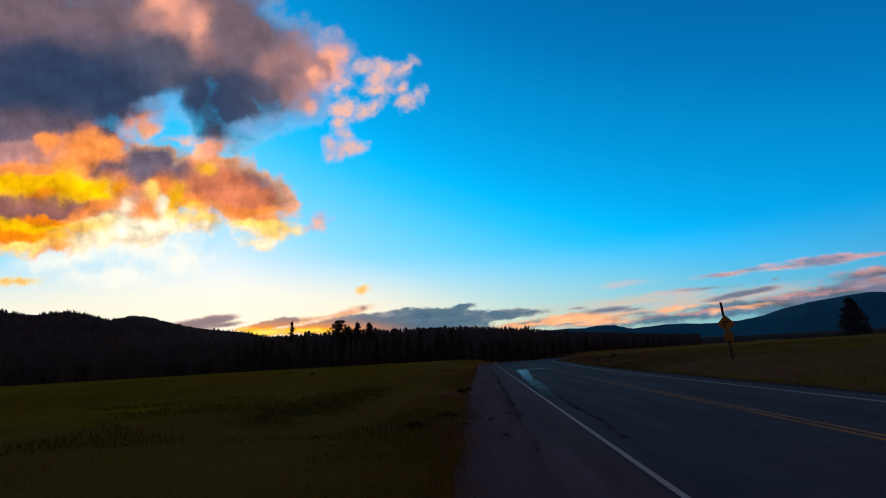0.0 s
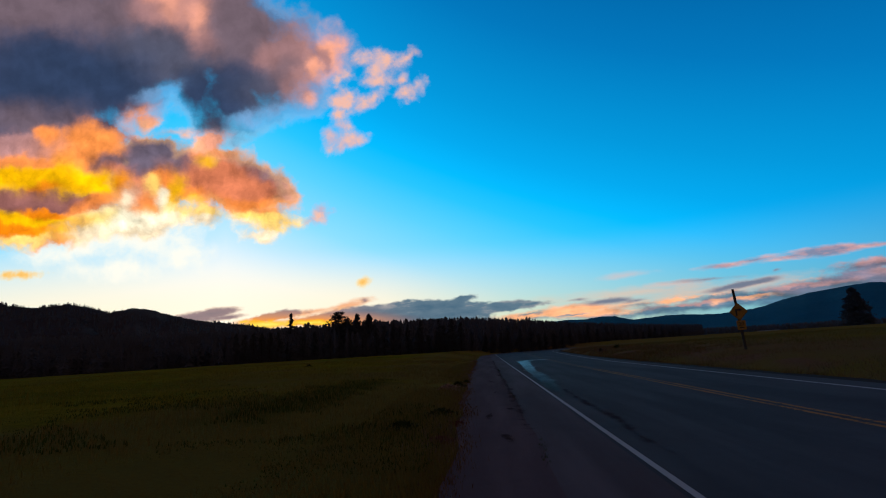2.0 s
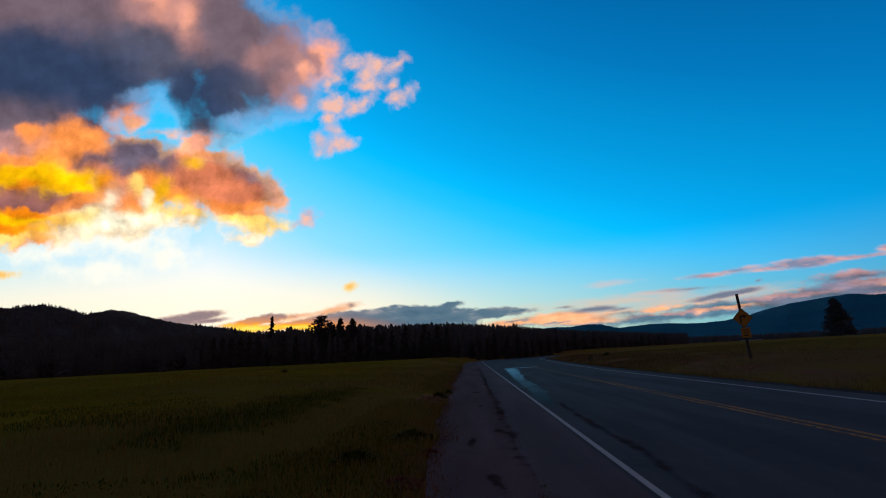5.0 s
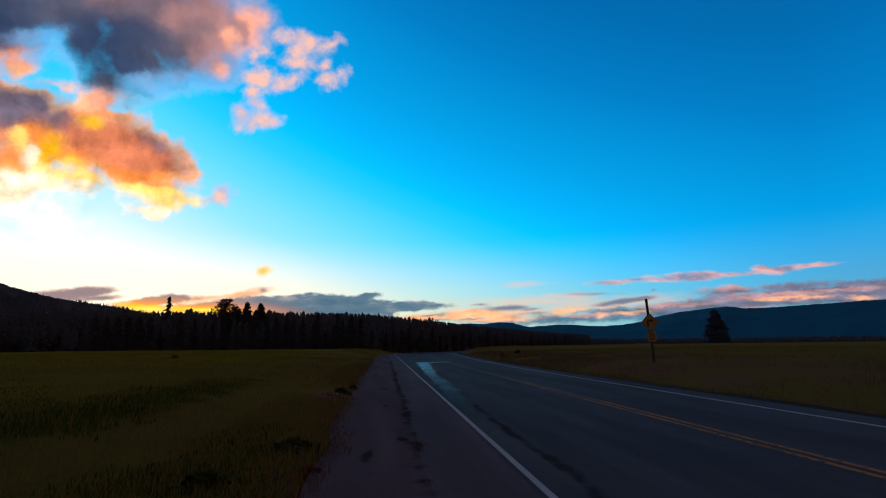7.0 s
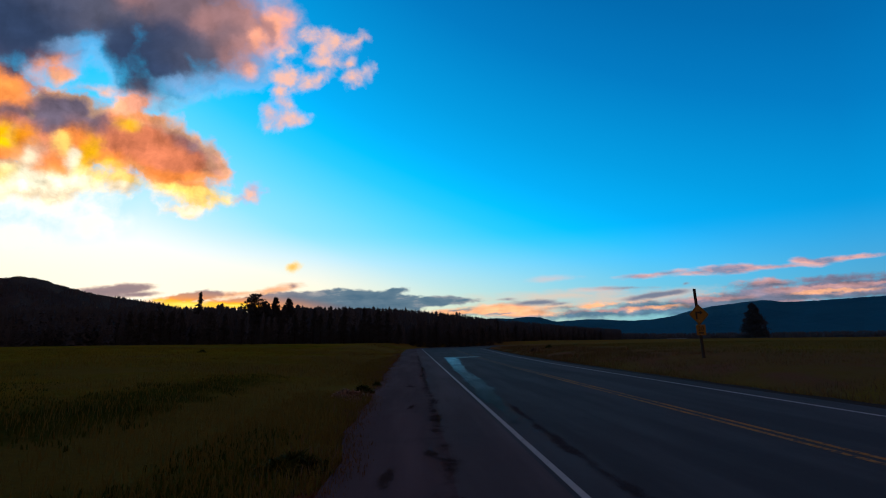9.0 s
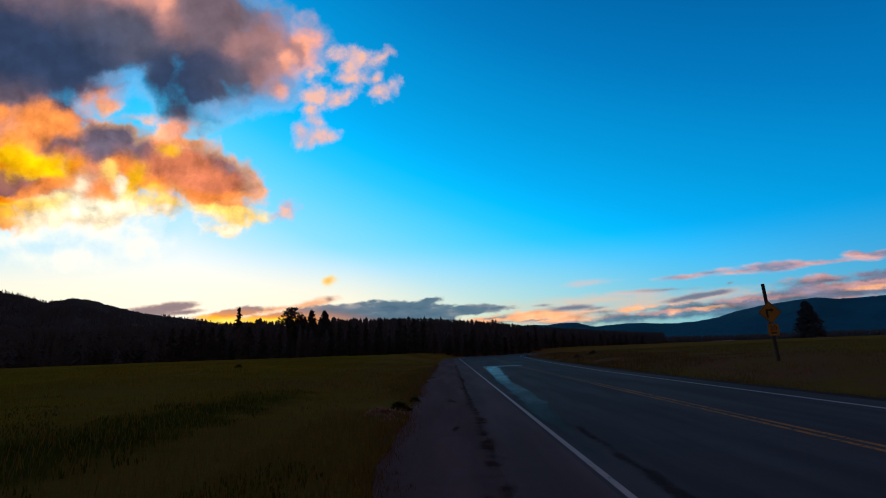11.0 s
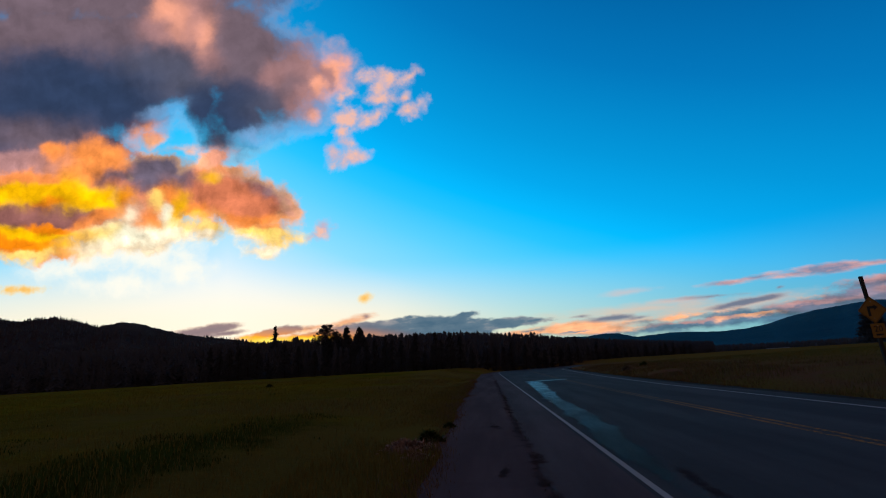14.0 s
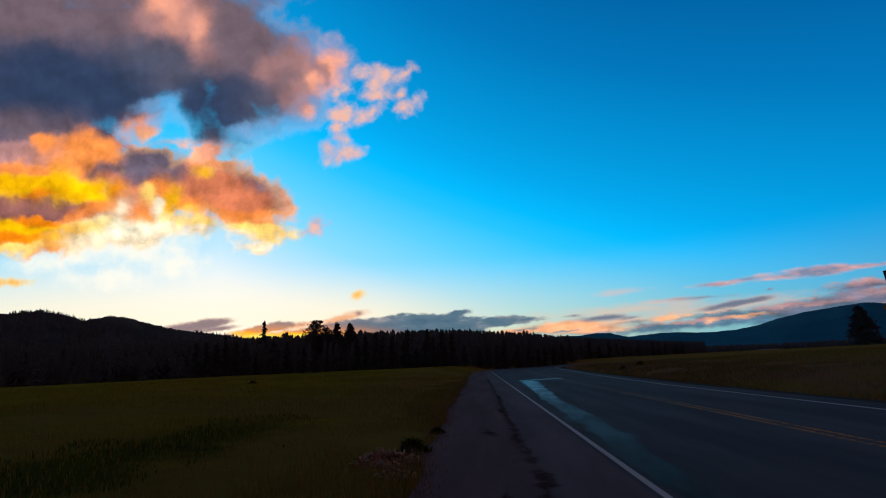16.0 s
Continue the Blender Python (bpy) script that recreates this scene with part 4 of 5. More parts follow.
def ridge(name, profile, near, crest, back, mat, rough, seed, step=0.25, y0=4.0):
    """A range seen from the road: crest heights by azimuth, with folds running down its face."""
    azs = np.arange(profile[0][0], profile[-1][0] + 1e-6, step)
    els = np.interp(azs, [a for a, _ in profile], [e for _, e in profile])
    rows = 26
    verts, faces = [], []
    for i in range(rows):
        f = i / (rows - 9)
        for a, e in zip(azs, els):
            top = crest * math.tan(radians(e)) + 1.4
            wob = fbm(a * 0.6, 0.0, 1.0, 4, seed)
            if f <= 1:
                r = near + (crest - near) * f
                z = top * f**1.15 + rough * math.sin(math.pi * f) * fbm(a * 0.35 + f * 1.5, f * 5, 1.0, 4, seed + 3) + rough * f**6 * (0.12 * wob + 0.22 * fbm(a * 2.2, 0.0, 1.0, 3, seed + 9))
            else:
                g = (f - 1) / (rows - 1 - (rows - 9)) * (rows - 9)
                r = crest + (back - crest) * g
                z = top * (1 - 0.9 * g)
            r *= 1 + 0.006 * wob * (1 if 0 < f < 1 else 0)
            verts.append((r * math.sin(radians(a)), y0 + r * math.cos(radians(a)), z - (3 if i == 0 else 0)))
    m = len(azs)
    for i in range(rows - 1):
        faces += [(i * m + k, i * m + k + 1, (i + 1) * m + k + 1, (i + 1) * m + k) for k in range(m - 1)]
    return new(name, mesh_of(name, verts, faces, mat, True))


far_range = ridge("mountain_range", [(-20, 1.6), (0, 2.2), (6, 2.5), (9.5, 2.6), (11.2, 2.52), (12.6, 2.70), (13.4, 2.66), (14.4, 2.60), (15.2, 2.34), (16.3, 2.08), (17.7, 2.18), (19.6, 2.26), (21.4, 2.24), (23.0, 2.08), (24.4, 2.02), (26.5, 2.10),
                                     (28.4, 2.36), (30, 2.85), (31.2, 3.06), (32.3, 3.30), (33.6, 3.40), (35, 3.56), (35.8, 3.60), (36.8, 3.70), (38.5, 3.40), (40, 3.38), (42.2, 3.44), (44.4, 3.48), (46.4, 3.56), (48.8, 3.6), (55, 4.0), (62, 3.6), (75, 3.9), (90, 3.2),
                                     (110, 2.6), (130, 3.0), (150, 2.4)], 2300, 3700, 4500, HAZE_BLUE_SLOPES, 13, 2.0)
tagged(far_range, "forested mountain range along the horizon, haze painted into its blue", "mountains", kind="structure")
near_hill = ridge("wooded_hill", [(-120, 4.22), (-90, 5.22), (-70, 5.82), (-58, 6.82), (-50, 6.62), (-48, 6.37), (-46, 5.97), (-44.5, 6.22), (-43.2, 6.42), (-41.5, 6.07), (-40, 5.55), (-39, 5.80),
                                  (-37.9, 6.10), (-36.5, 5.80), (-35.3, 5.45), (-32.7, 4.76), (-29.5, 4.30), (-27, 3.95), (-24.8, 3.45), (-22, 3.05), (-16, 2.20), (-8, 1.60), (0, 1.00), (6, 0.50)],
                  160, 338, 560, HILLSIDE, 3.5, 11.0, 0.3, 0.0)
tagged(near_hill, "black wooded hill with a notched ridge against the sunset", "hill", kind="structure")
rear_hill = ridge("low_hills", [(150, 2.4), (180, 3.2), (210, 2.6), (235, 3.6), (260, 3.0), (285, 4.2), (300, 3.0)], 1200, 2400, 3200, HAZE_BLUE_SLOPES, 30, 5.0, 1.0)
tagged(rear_hill, "low dusky hills closing the valley behind the road, painted haze blue", "hills", kind="structure")

# ---- trees ----


def conifer(rng, height, radius, tiers, seg, lean=0.0, bare=0.02, blunt=0.8):
    """Verts and faces of a ragged conifer: drooping whorls of pointed boughs round a thin spire."""
    verts, faces = [], []
    for t in range(tiers):
        f = t / tiers
        z = height * (bare + (1 - bare) * f)
        r = radius * (1 - f) ** blunt * rng.uniform(0.75, 1.15) + 0.04 * height * (1 - f) * 0.2
        rise = height / tiers * rng.uniform(1.1, 1.6)
        n0 = len(verts)
        turn = rng.uniform(0, 6.28)
        verts.append((lean * z + rng.uniform(-0.03, 0.03) * r, 0, min(height, z + rise)))
        for k in range(seg):
            a = turn + 2 * math.pi * k / seg
            q = r * (rng.uniform(0.8, 1.25) if k % 2 == 0 else rng.uniform(0.28, 0.5))
            dz = -0.18 * r * rng.uniform(0.5, 1.4) if k % 2 == 0 else 0.12 * r
            verts.append((lean * z + q * math.cos(a), q * math.sin(a), z + dz))
        faces += [(n0, n0 + 1 + k, n0 + 1 + (k + 1) % seg) for k in range(seg)]
    verts.append((lean * height, 0, height * 1.03))
    n0 = len(verts)
    for k in range(4):
        a = k * math.pi / 2
        verts.append((0.012 * height * math.cos(a), 0.012 * height * math.sin(a), -0.3))
    faces += [(n0 - 1, n0 + k, n0 + (k + 1) % 4) for k in range(4)]
    return np.array(verts), faces


def forest(name, places, rng, tiers, seg, label, slim=(0.14, 0.24), blunt=(0.8, 0.8, 0.6, 0.45)):
    """Many conifers in one mesh: rows of x, y, z, height."""
    kinds = [conifer(rng, 1.0, rng.uniform(*slim), rng.randint(*tiers), seg, rng.uniform(-0.03, 0.03), 0.02, rng.choice(blunt)) for _ in range(18)]
    all_v, all_f, base = [], [], 0
    for x, y, z, hgt in places:
        v, f = kinds[rng.randrange(len(kinds))]
        a, s = rng.uniform(0, 6.28), rng.uniform(0.85, 1.25)
        c, sn = math.cos(a), math.sin(a)
        w = np.stack([x + hgt * s * (v[:, 0] * c - v[:, 1] * sn), y + hgt * s * (v[:, 0] * sn + v[:, 1] * c), z + hgt * v[:, 2]], 1)
        all_v.append(w)
        all_f += [tuple(base + i for i in face) for face in f]
        base += len(v)
    ob = new(name, mesh_of(name, np.concatenate(all_v), all_f, NEEDLES))
    return tagged(ob, label, "forest", kind="stuff")


def polar(a, r):
    return r * math.sin(radians(a)), 5 + r * math.cos(radians(a))


rng = random.Random(5)
# belt of woods beyond the meadow; its top line by azimuth
TOP = [(-60, 3.62), (-45, 3.62), (-30, 3.82), (-26, 3.87), (-22, 4.02), (-19, 4.12), (-15, 4.22), (-11, 4.12), (-6, 4.07), (0, 3.72), (4.5, 3.24), (9, 2.55), (14, 2.05), (19, 1.50), (23, 1.15)]
belt = []
for row in range(9):
    a = -62.0
    while a < 23:
        r = np.interp(a, [-60, -25, -10, 5, 14, 23], [140, 110, 102, 124, 190, 280]) + row * 5.0 + rng.uniform(-2.5, 2.5)
        e = np.interp(a, [p_[0] for p_ in TOP], [p_[1] for p_ in TOP])
        top = 1.4 + r * math.tan(radians(e)) * (0.985 + 0.008 * row)
        x, y = polar(a, r)
        z = 1.05
        hgt = (top - z) * (rng.uniform(0.89, 0.985) if rng.random() < 0.95 else rng.uniform(0.97, 1.04))
        if row < 2:
            hgt *= rng.uniform(0.55, 0.95)
        belt.append((x, y, z - 0.2, hgt))
        a += math.degrees(rng.uniform(0.8, 1.7) / r)
forest("forest_belt", belt, rng, (12, 16), 10, "dark belt of close-set conifers beyond the meadow", (0.16, 0.28), (0.75, 0.6, 0.5))

slope = []
for k in range(2600):
    a = rng.uniform(-62, -8)
    f = 1 - rng.random() ** 1.7 * 0.95
    if k % 3 == 0:
        f = rng.uniform(0.97, 1.02)
    e = np.interp(a, [-120, -58, -50, -48, -46, -44.5, -43.2, -41.5, -40, -39, -37.9, -36.5, -35.3, -32.7, -29.5, -27, -24.8, -22, -16, -8],
                  [4.22, 6.82, 6.62, 6.37, 5.97, 6.22, 6.42, 6.07, 5.55, 5.80, 6.10, 5.80, 5.45, 4.76, 4.30, 3.95, 3.45, 3.05, 2.20, 1.60])
    r = 160 + 178 * f
    x, y = r * math.sin(radians(a)), r * math.cos(radians(a))
    z = (338 * math.tan(radians(e)) + 1.4) * min(f, 1) ** 1.15 - 0.7
    tall = rng.uniform(1.0, 2.5) if not -39.5 < a < -31 else rng.uniform(0.8, 1.6)
    slope.append((x, y, z, tall + (2.0 if f < 0.8 else 0)))
forest("hill_forest", slope, rng, (4, 6), 8, "small dark conifers covering the hillside", (0.18, 0.30))

distant = []
for row in range(4):
    a = 8.0
    while a < 75:
        r = 720 + row * 25 + rng.uniform(-10, 10)
        x, y = polar(a, r)
        e = np.interp(a, [8, 14, 18, 22, 30, 75], [1.5, 1.3, 1.0, 0.72, 0.58, 0.5])
        distant.append((x, y, 0.8, (0.6 + r * math.tan(radians(e))) * rng.uniform(0.7, 1.08)))
        a += math.degrees(rng.uniform(1.6, 3.6) / r)
forest("distant_woods", distant, rng, (4, 6), 8, "thin dark line of woods at the foot of the mountains", (0.25, 0.5), (0.6, 0.35))


def limb(bm, a, b, r0, r1, seg=6):
    """A tapering round limb."""
    a, b = Vector(a), Vector(b)
    q = (b - a).to_track_quat("Z", "Y")
    ring0, ring1 = [], []
    for k in range(seg):
        o = Vector((math.cos(2 * math.pi * k / seg), math.sin(2 * math.pi * k / seg), 0))
        ring0.append(bm.verts.new(a + q @ (o * r0)))
        ring1.append(bm.verts.new(b + q @ (o * r1)))
    for k in range(seg):
        bm.faces.new((ring0[k], ring0[(k + 1) % seg], ring1[(k + 1) % seg], ring1[k]))


def tree(name, x, y, z, height, width, style, label, seed, first=0.25):
    """A tree with a tapered trunk, limbs and a crown of many small sprays. style: tiered pine, fir, bushy pine or spreading conifer."""
    rng = random.Random(seed)
    base = tagged(new(name), label, "tree")
    base.location = (x, y, z)
    bm = bmesh.new()
    r0 = height * 0.018
    knots = [Vector((0.015 * height * rng.uniform(-1, 1) * (k > 0), 0.015 * height * rng.uniform(-1, 1) * (k > 0), height * k / 6 - 0.3 * (k == 0))) for k in range(7)]
    for k in range(6):
        limb(bm, knots[k], knots[k + 1], r0 * (1.05 - k / 6), r0 * (1.05 - (k + 1) / 6), 8)
    verts, faces = [], []

    def spray(c, size, flat):
        """A tuft: a few crossed slivers."""
        for _ in range(3):
            d = Vector((rng.gauss(0, 1), rng.gauss(0, 1), rng.gauss(0, 1) * flat)).normalized()
            w = Vector((rng.gauss(0, 1), rng.gauss(0, 1), rng.gauss(0, 1) * flat)).cross(d).normalized()
            n0 = len(verts)
            verts.extend([c - d * size, c + w * size * 0.45, c + d * size, c - w * size * 0.45])
            faces.append((n0, n0 + 1, n0 + 2, n0 + 3))

    count = {"pine": 64, "fir": 80, "bushy": 70, "spread": 120}[style]
    for k in range(count):
        f = first + (1 - first) * (k + rng.random()) / count
        g = (f - first) / (1 - first)
        if style == "bushy":
            reach = width / 2 * math.sin(math.pi * min(0.95, 0.25 + 0.72 * g)) ** 0.6 * rng.choice((0.55, 0.8, 1.0, 1.2))
        elif style == "pine":
            reach = width / 2 * (1.05 - g) ** 1.0 * (0.72 + 0.28 * math.sin(g * 34)) * rng.uniform(0.7, 1.15)
        else:
            reach = width / 2 * (1.02 - g) ** 0.75 * rng.uniform(0.75, 1.12)
        a = rng.uniform(0, 6.283)
        root = Vector((0, 0, f * height * 0.97))
        lift = {"pine": -0.04, "fir": -0.22, "bushy": 0.30, "spread": -0.10}[style]
        tip = root + Vector((math.cos(a) * reach, math.sin(a) * reach, reach * lift * rng.uniform(0.4, 1.4)))
        limb(bm, root, tip, r0 * 0.34 * (1.1 - f), r0 * 0.05, 4)
        tufts = {"pine": 16, "fir": 24, "bushy": 22, "spread": 40}[style]
        for _ in range(tufts):
            g = rng.uniform(0.25, 1.05) ** 0.8
            spread = reach * (0.14 if style == "bushy" else 0.08 if style == "pine" else 0.16) + (0.008 if style == "pine" else 0.02) * height
            c = root.lerp(tip, g) + Vector((rng.gauss(0, 1), rng.gauss(0, 1), rng.gauss(0, 0.45))) * spread * 0.7
            spray(c, height * rng.uniform(0.012, 0.026) * (1.4 if style == "spread" else 1), 0.5)
    for _ in range(40):
        spray(Vector((rng.gauss(0, 0.012), rng.gauss(0, 0.012), 1)) * height * rng.uniform(0.90, 1.0), height * 0.012, 1.4)
    part("trunk", bm, BARK, base)
    crown = new("crown", mesh_of("crown", verts, faces, NEEDLES))
    crown.parent = base
    return base


def stand(name, a, r, el, width, style, label, seed, first=0.25):
    """A tree at an azimuth and distance whose top reaches the given elevation."""
    x, y = polar(a, r)
    z = ground_at(x, y) - 0.1
    top = 1.4 + r * math.tan(radians(el))
    return tree(name, x, y, z, top - z, width, style, label, seed, first)


stand("pine_tree", -23.55, 120, 5.42, 4.2, "pine", "tall sparse pine standing above the woods", 3, 0.36)
stand("pine_tree", -18.15, 113, 5.30, 5.0, "bushy", "broad ragged pine rising above the dark belt", 4, 0.42)
stand("pine_tree", -17.05, 112, 4.62, 3.2, "bushy", "smaller ragged pine beside the broad one", 5, 0.42)
stand("fir_tree", -15.95, 110, 5.05, 3.4, "fir", "dense pointed fir above the dark belt", 6, 0.40)
stand("fir_tree", -14.55, 110, 4.95, 3.8, "fir", "broad dense fir above the dark belt", 7, 0.40)
stand("fir_tree", -11.7, 99, 3.85, 2.2, "fir", "slim fir in the dark belt", 8, 0.12)
stand("fir_tree", -8.3, 99, 3.85, 2.0, "fir", "slim fir in the dark belt", 9, 0.12)
stand("fir_tree", -6.1, 100, 3.95, 2.0, "fir", "slim fir in the dark belt", 10, 0.12)
stand("fir_tree", -4.5, 101, 3.8, 3.4, "fir", "stout fir in the dark belt", 11, 0.12)
stand("fir_tree", 9.3, 170, 2.6, 2.4, "fir", "lone fir spire at the thin end of the woods", 12, 0.12)
stand("fir_tree", 6.4, 160, 2.72, 2.4, "fir", "pointed fir at the thin end of the woods", 13, 0.12)
stand("fir_tree", -27.3, 125, 3.9, 1.6, "fir", "small fir on the shoulder of the hill", 14, 0.12)
# the front rank of the woods, tree by tree
ranks = [stand("conifer", -29.5 + 0.9 * k, 103, 3.3, 2.2 + 0.25 * k, "fir", "dark conifer in the front rank of the woods", 40 + k, 0.05) for k in range(6)]
for ob in ranks:
    tagged(ob, group="front rank of the woods")
rank_rng = random.Random(77)
a = -24.0
while a < 21.0:
    r = float(np.interp(a, [-25, -10, 5, 14, 23], [104, 97, 119, 184, 274])) + rank_rng.uniform(-3, 3)
    model = ranks[rank_rng.randrange(6)]
    x, y = polar(a, r)
    e = float(np.interp(a, [-24, -15, -6, 0, 4.5, 9, 14, 19, 21], [3.5, 3.9, 3.85, 3.5, 2.9, 2.4, 1.9, 1.4, 1.2])) * rank_rng.uniform(0.5, 0.95)
    z = ground_at(x, y) - 0.1
    size = (1.4 + r * math.tan(radians(e)) - z) / (1.4 + 103 * math.tan(radians(3.3)) - model.location.z)
    twin = copy_thing(model, pose(x, y, z, 0, 0, rank_rng.uniform(0, 360)))
    twin.scale = (size, size, size)
    a += math.degrees(rank_rng.uniform(1.5, 3.2) / r)
big = tree("pine_tree", 215, 305, 1.2, 22.4, 17.0, "spread", "big solitary conifer standing out in the field", 21, 0.06)

# ---- warning sign ----


def road_sign(x, y, z):
    """A turn-ahead sign: weathered post, diamond panel with bent arrow, speed plaque below."""
    top = tagged(new("road_sign"), "yellow diamond turn sign and speed plaque on a tall weathered post", "road sign")
    top.location = (x, y, z)
    bm = box(bmesh.new(), (-0.055, -0.045, -0.4), (0.055, 0.045, 3.50), 0.008)
    for v in bm.verts:
        v.co.x -= 0.036 * v.co.z
    part("post", bm, TIMBER, top, "dark weathered square post")

    def plate(name, outline, y0, depth, mat, parent, label=""):
        bm = bmesh.new()
        f = bm.faces.new([bm.verts.new((px, y0, pz)) for px, pz in outline])
        for v in bmesh.ops.extrude_face_region(bm, geom=[f])["geom"]:
            if isinstance(v, bmesh.types.BMVert):
                v.co.y += depth
        bmesh.ops.recalc_face_normals(bm, faces=bm.faces)
        return part(name, bm, mat, parent, label)

    def rounded(cx, cz, half, turn, r, half_h=None):
        pts = []
        hh = half_h or half
        for sx, sz, a0 in ((1, 1, 0), (-1, 1, 90), (-1, -1, 180), (1, -1, 270)):
            for k in range(5):
                a = radians(a0 + 22.5 * k)
                qx, qz = sx * (half - r) + r * math.cos(a), sz * (hh - r) + r * math.sin(a)
                c, s = math.cos(turn), math.sin(turn)
                pts.append((cx + qx * c - qz * s, cz + qx * s + qz * c))
        return pts

    cx, cz = -0.06, 2.25
    diamond = plate("diamond_panel", rounded(cx, cz, 0.355, radians(45), 0.05), -0.055, 0.004, SIGN_YELLOW, top, "faded yellow diamond panel")
    ring_out, ring_in = rounded(cx, cz, 0.338, radians(45), 0.045), rounded(cx, cz, 0.322, radians(45), 0.04)
    bm = bmesh.new()
    vo = [bm.verts.new((a, -0.0575, b)) for a, b in ring_out]
    vi = [bm.verts.new((a, -0.0575, b)) for a, b in ring_in]
    for k in range(len(vo)):
        bm.faces.new((vo[k], vo[(k + 1) % len(vo)], vi[(k + 1) % len(vi)], vi[k]))
    part("border", bm, SIGN_BLACK, diamond, "thin black border")
    arrow = [(-0.17, -0.22), (-0.08, -0.22), (-0.08, 0.05), (0.05, 0.05), (0.05, -0.01), (0.20, 0.095), (0.05, 0.20), (0.05, 0.14), (-0.17, 0.14)]
    plate("arrow", [(cx + a, cz + b) for a, b in arrow], -0.0595, 0.003, SIGN_BLACK, diamond, "black arrow bent to the right")
    px, pz = -0.03, 1.51
    plaque = plate("speed_plaque", rounded(px, pz, 0.235, 0, 0.035, 0.255), -0.055, 0.004, SIGN_YELLOW, top, "yellow square speed plaque")
    text = bpy.data.curves.new("number", "FONT")
    text.body, text.size, text.align_x, text.align_y, text.extrude = "20", 0.30, "CENTER", "CENTER", 0.0015
    text.materials.append(SIGN_BLACK)
    flat_ob = bpy.data.objects.new("number", text)
    scene.collection.objects.link(flat_ob)
    me = bpy.data.meshes.new_from_object(flat_ob.evaluated_get(bpy.context.evaluated_depsgraph_get()))
    bpy.data.objects.remove(flat_ob)
    number = new("number", me)
    number.parent = plaque
    number.matrix_basis = pose(px, -0.0585, pz + 0.06, 90, 0, 0)
    tagged(number, "black figures 20")
    bm = box(bmesh.new(), (px - 0.12, -0.0585, pz - 0.17), (px + 0.12, -0.0555, pz - 0.11))
    part("lettering_bar", bm, SIGN_BLACK, plaque)
    for bx, bz in ((cx, cz + 0.30), (cx, cz - 0.30), (px, pz + 0.18), (px, pz - 0.21)):
        bm = bmesh.new()
        bmesh.ops.create_cone(bm, cap_ends=True, segments=6, radius1=0.014, radius2=0.012, depth=0.012, matrix=pose(bx, -0.061, bz, 90, 0, 0))
        part("bolt", bm, ZINC, top)
    return top


road_sign(13.90, 29.53, 0.29)

# ---- grass, weeds, bushes ----


def blades(name, spots, rng, mat, label, category="grass"):
    """Tapering bent blades in one mesh: rows of x, y, z, height, width."""
    v, f = [], []
    for x, y, z, hgt, wid in spots:
        a, b = rng.uniform(0, 6.283), rng.uniform(0, 6.283)
        dx, dy = math.cos(a) * wid / 2, math.sin(a) * wid / 2
        bx, by = math.cos(b) * hgt * rng.uniform(0.1, 0.55), math.sin(b) * hgt * rng.uniform(0.1, 0.55)
        k = len(v)
        v += [(x - dx, y - dy, z - 0.02), (x + dx, y + dy, z - 0.02), (x + dx * 0.7 + bx * 0.35, y + dy * 0.7 + by * 0.35, z + hgt * 0.6),
              (x - dx * 0.7 + bx * 0.35, y - dy * 0.7 + by * 0.35, z + hgt * 0.6), (x + bx, y + by, z + hgt)]
        f += [(k, k + 1, k + 2, k + 3), (k + 3, k + 2, k + 4)]
    ob = new(name, mesh_of(name, v, f, mat))
    return tagged(ob, label, category, kind="stuff")


def scatter(rng, count, y0, y1, d0, d1, tall, wide, power=1.0, thin=None):
    """Random places along the road between two distances from its middle, denser near the camera's side."""
    ys_ = y0 + (y1 - y0) * np.array([rng.random() for _ in range(count)]) ** power
    ds = d0 + (d1 - d0) * np.array([rng.random() for _ in range(count)]) ** 1.5
    xs = ds + np.interp(ys_, ROUTE[:180, 1], ROUTE[:180, 0])
    d_ = across(xs, ys_)
    zs = land(xs, ys_, d_)
    out = []
    for x, y, z, dd in zip(xs, ys_, zs, d_):
        lush = 0.5 + fbm(x, y, 0.22, 3)
        if lush < 0.1 or (verge(y) - 0.02 < dd < EDGE_R + float(flare(y)) + 0.4):
            continue
        far = 1 + max(0.0, y - 25) / 40
        out.append((x, y, z, rng.uniform(*tall) * (0.55 + 0.8 * min(1, lush)), rng.uniform(*wide) * far))
    return out


rng = random.Random(11)
left = scatter(rng, 110000, 2, 70, VERGE_L + 0.1, VERGE_L - 40, (0.06, 0.17), (0.007, 0.016), 1.6)
left += scatter(rng, 30000, 2, 50, VERGE_L + 0.1, VERGE_L - 2.2, (0.05, 0.16), (0.006, 0.013), 1.3)
blades("meadow_grass", left, rng, GRASS, "uncut olive meadow grass beside the shoulder")
right_grass = scatter(rng, 70000, 6, 85, EDGE_R + 0.8, EDGE_R + 45, (0.08, 0.20), (0.010, 0.022), 1.1)
blades("meadow_grass", [q for q in right_grass if q[0] > 24 + 5 * fbm(q[0], q[1], 0.1, 2)], rng, GRASS, "olive grass out in the field across the road")
right_grass = [q for q in right_grass if q[0] <= 24 + 5 * fbm(q[0], q[1], 0.1, 2)]
blades("meadow_grass", right_grass, rng, SERE_GRASS, "rough olive grass on the bank across the road")

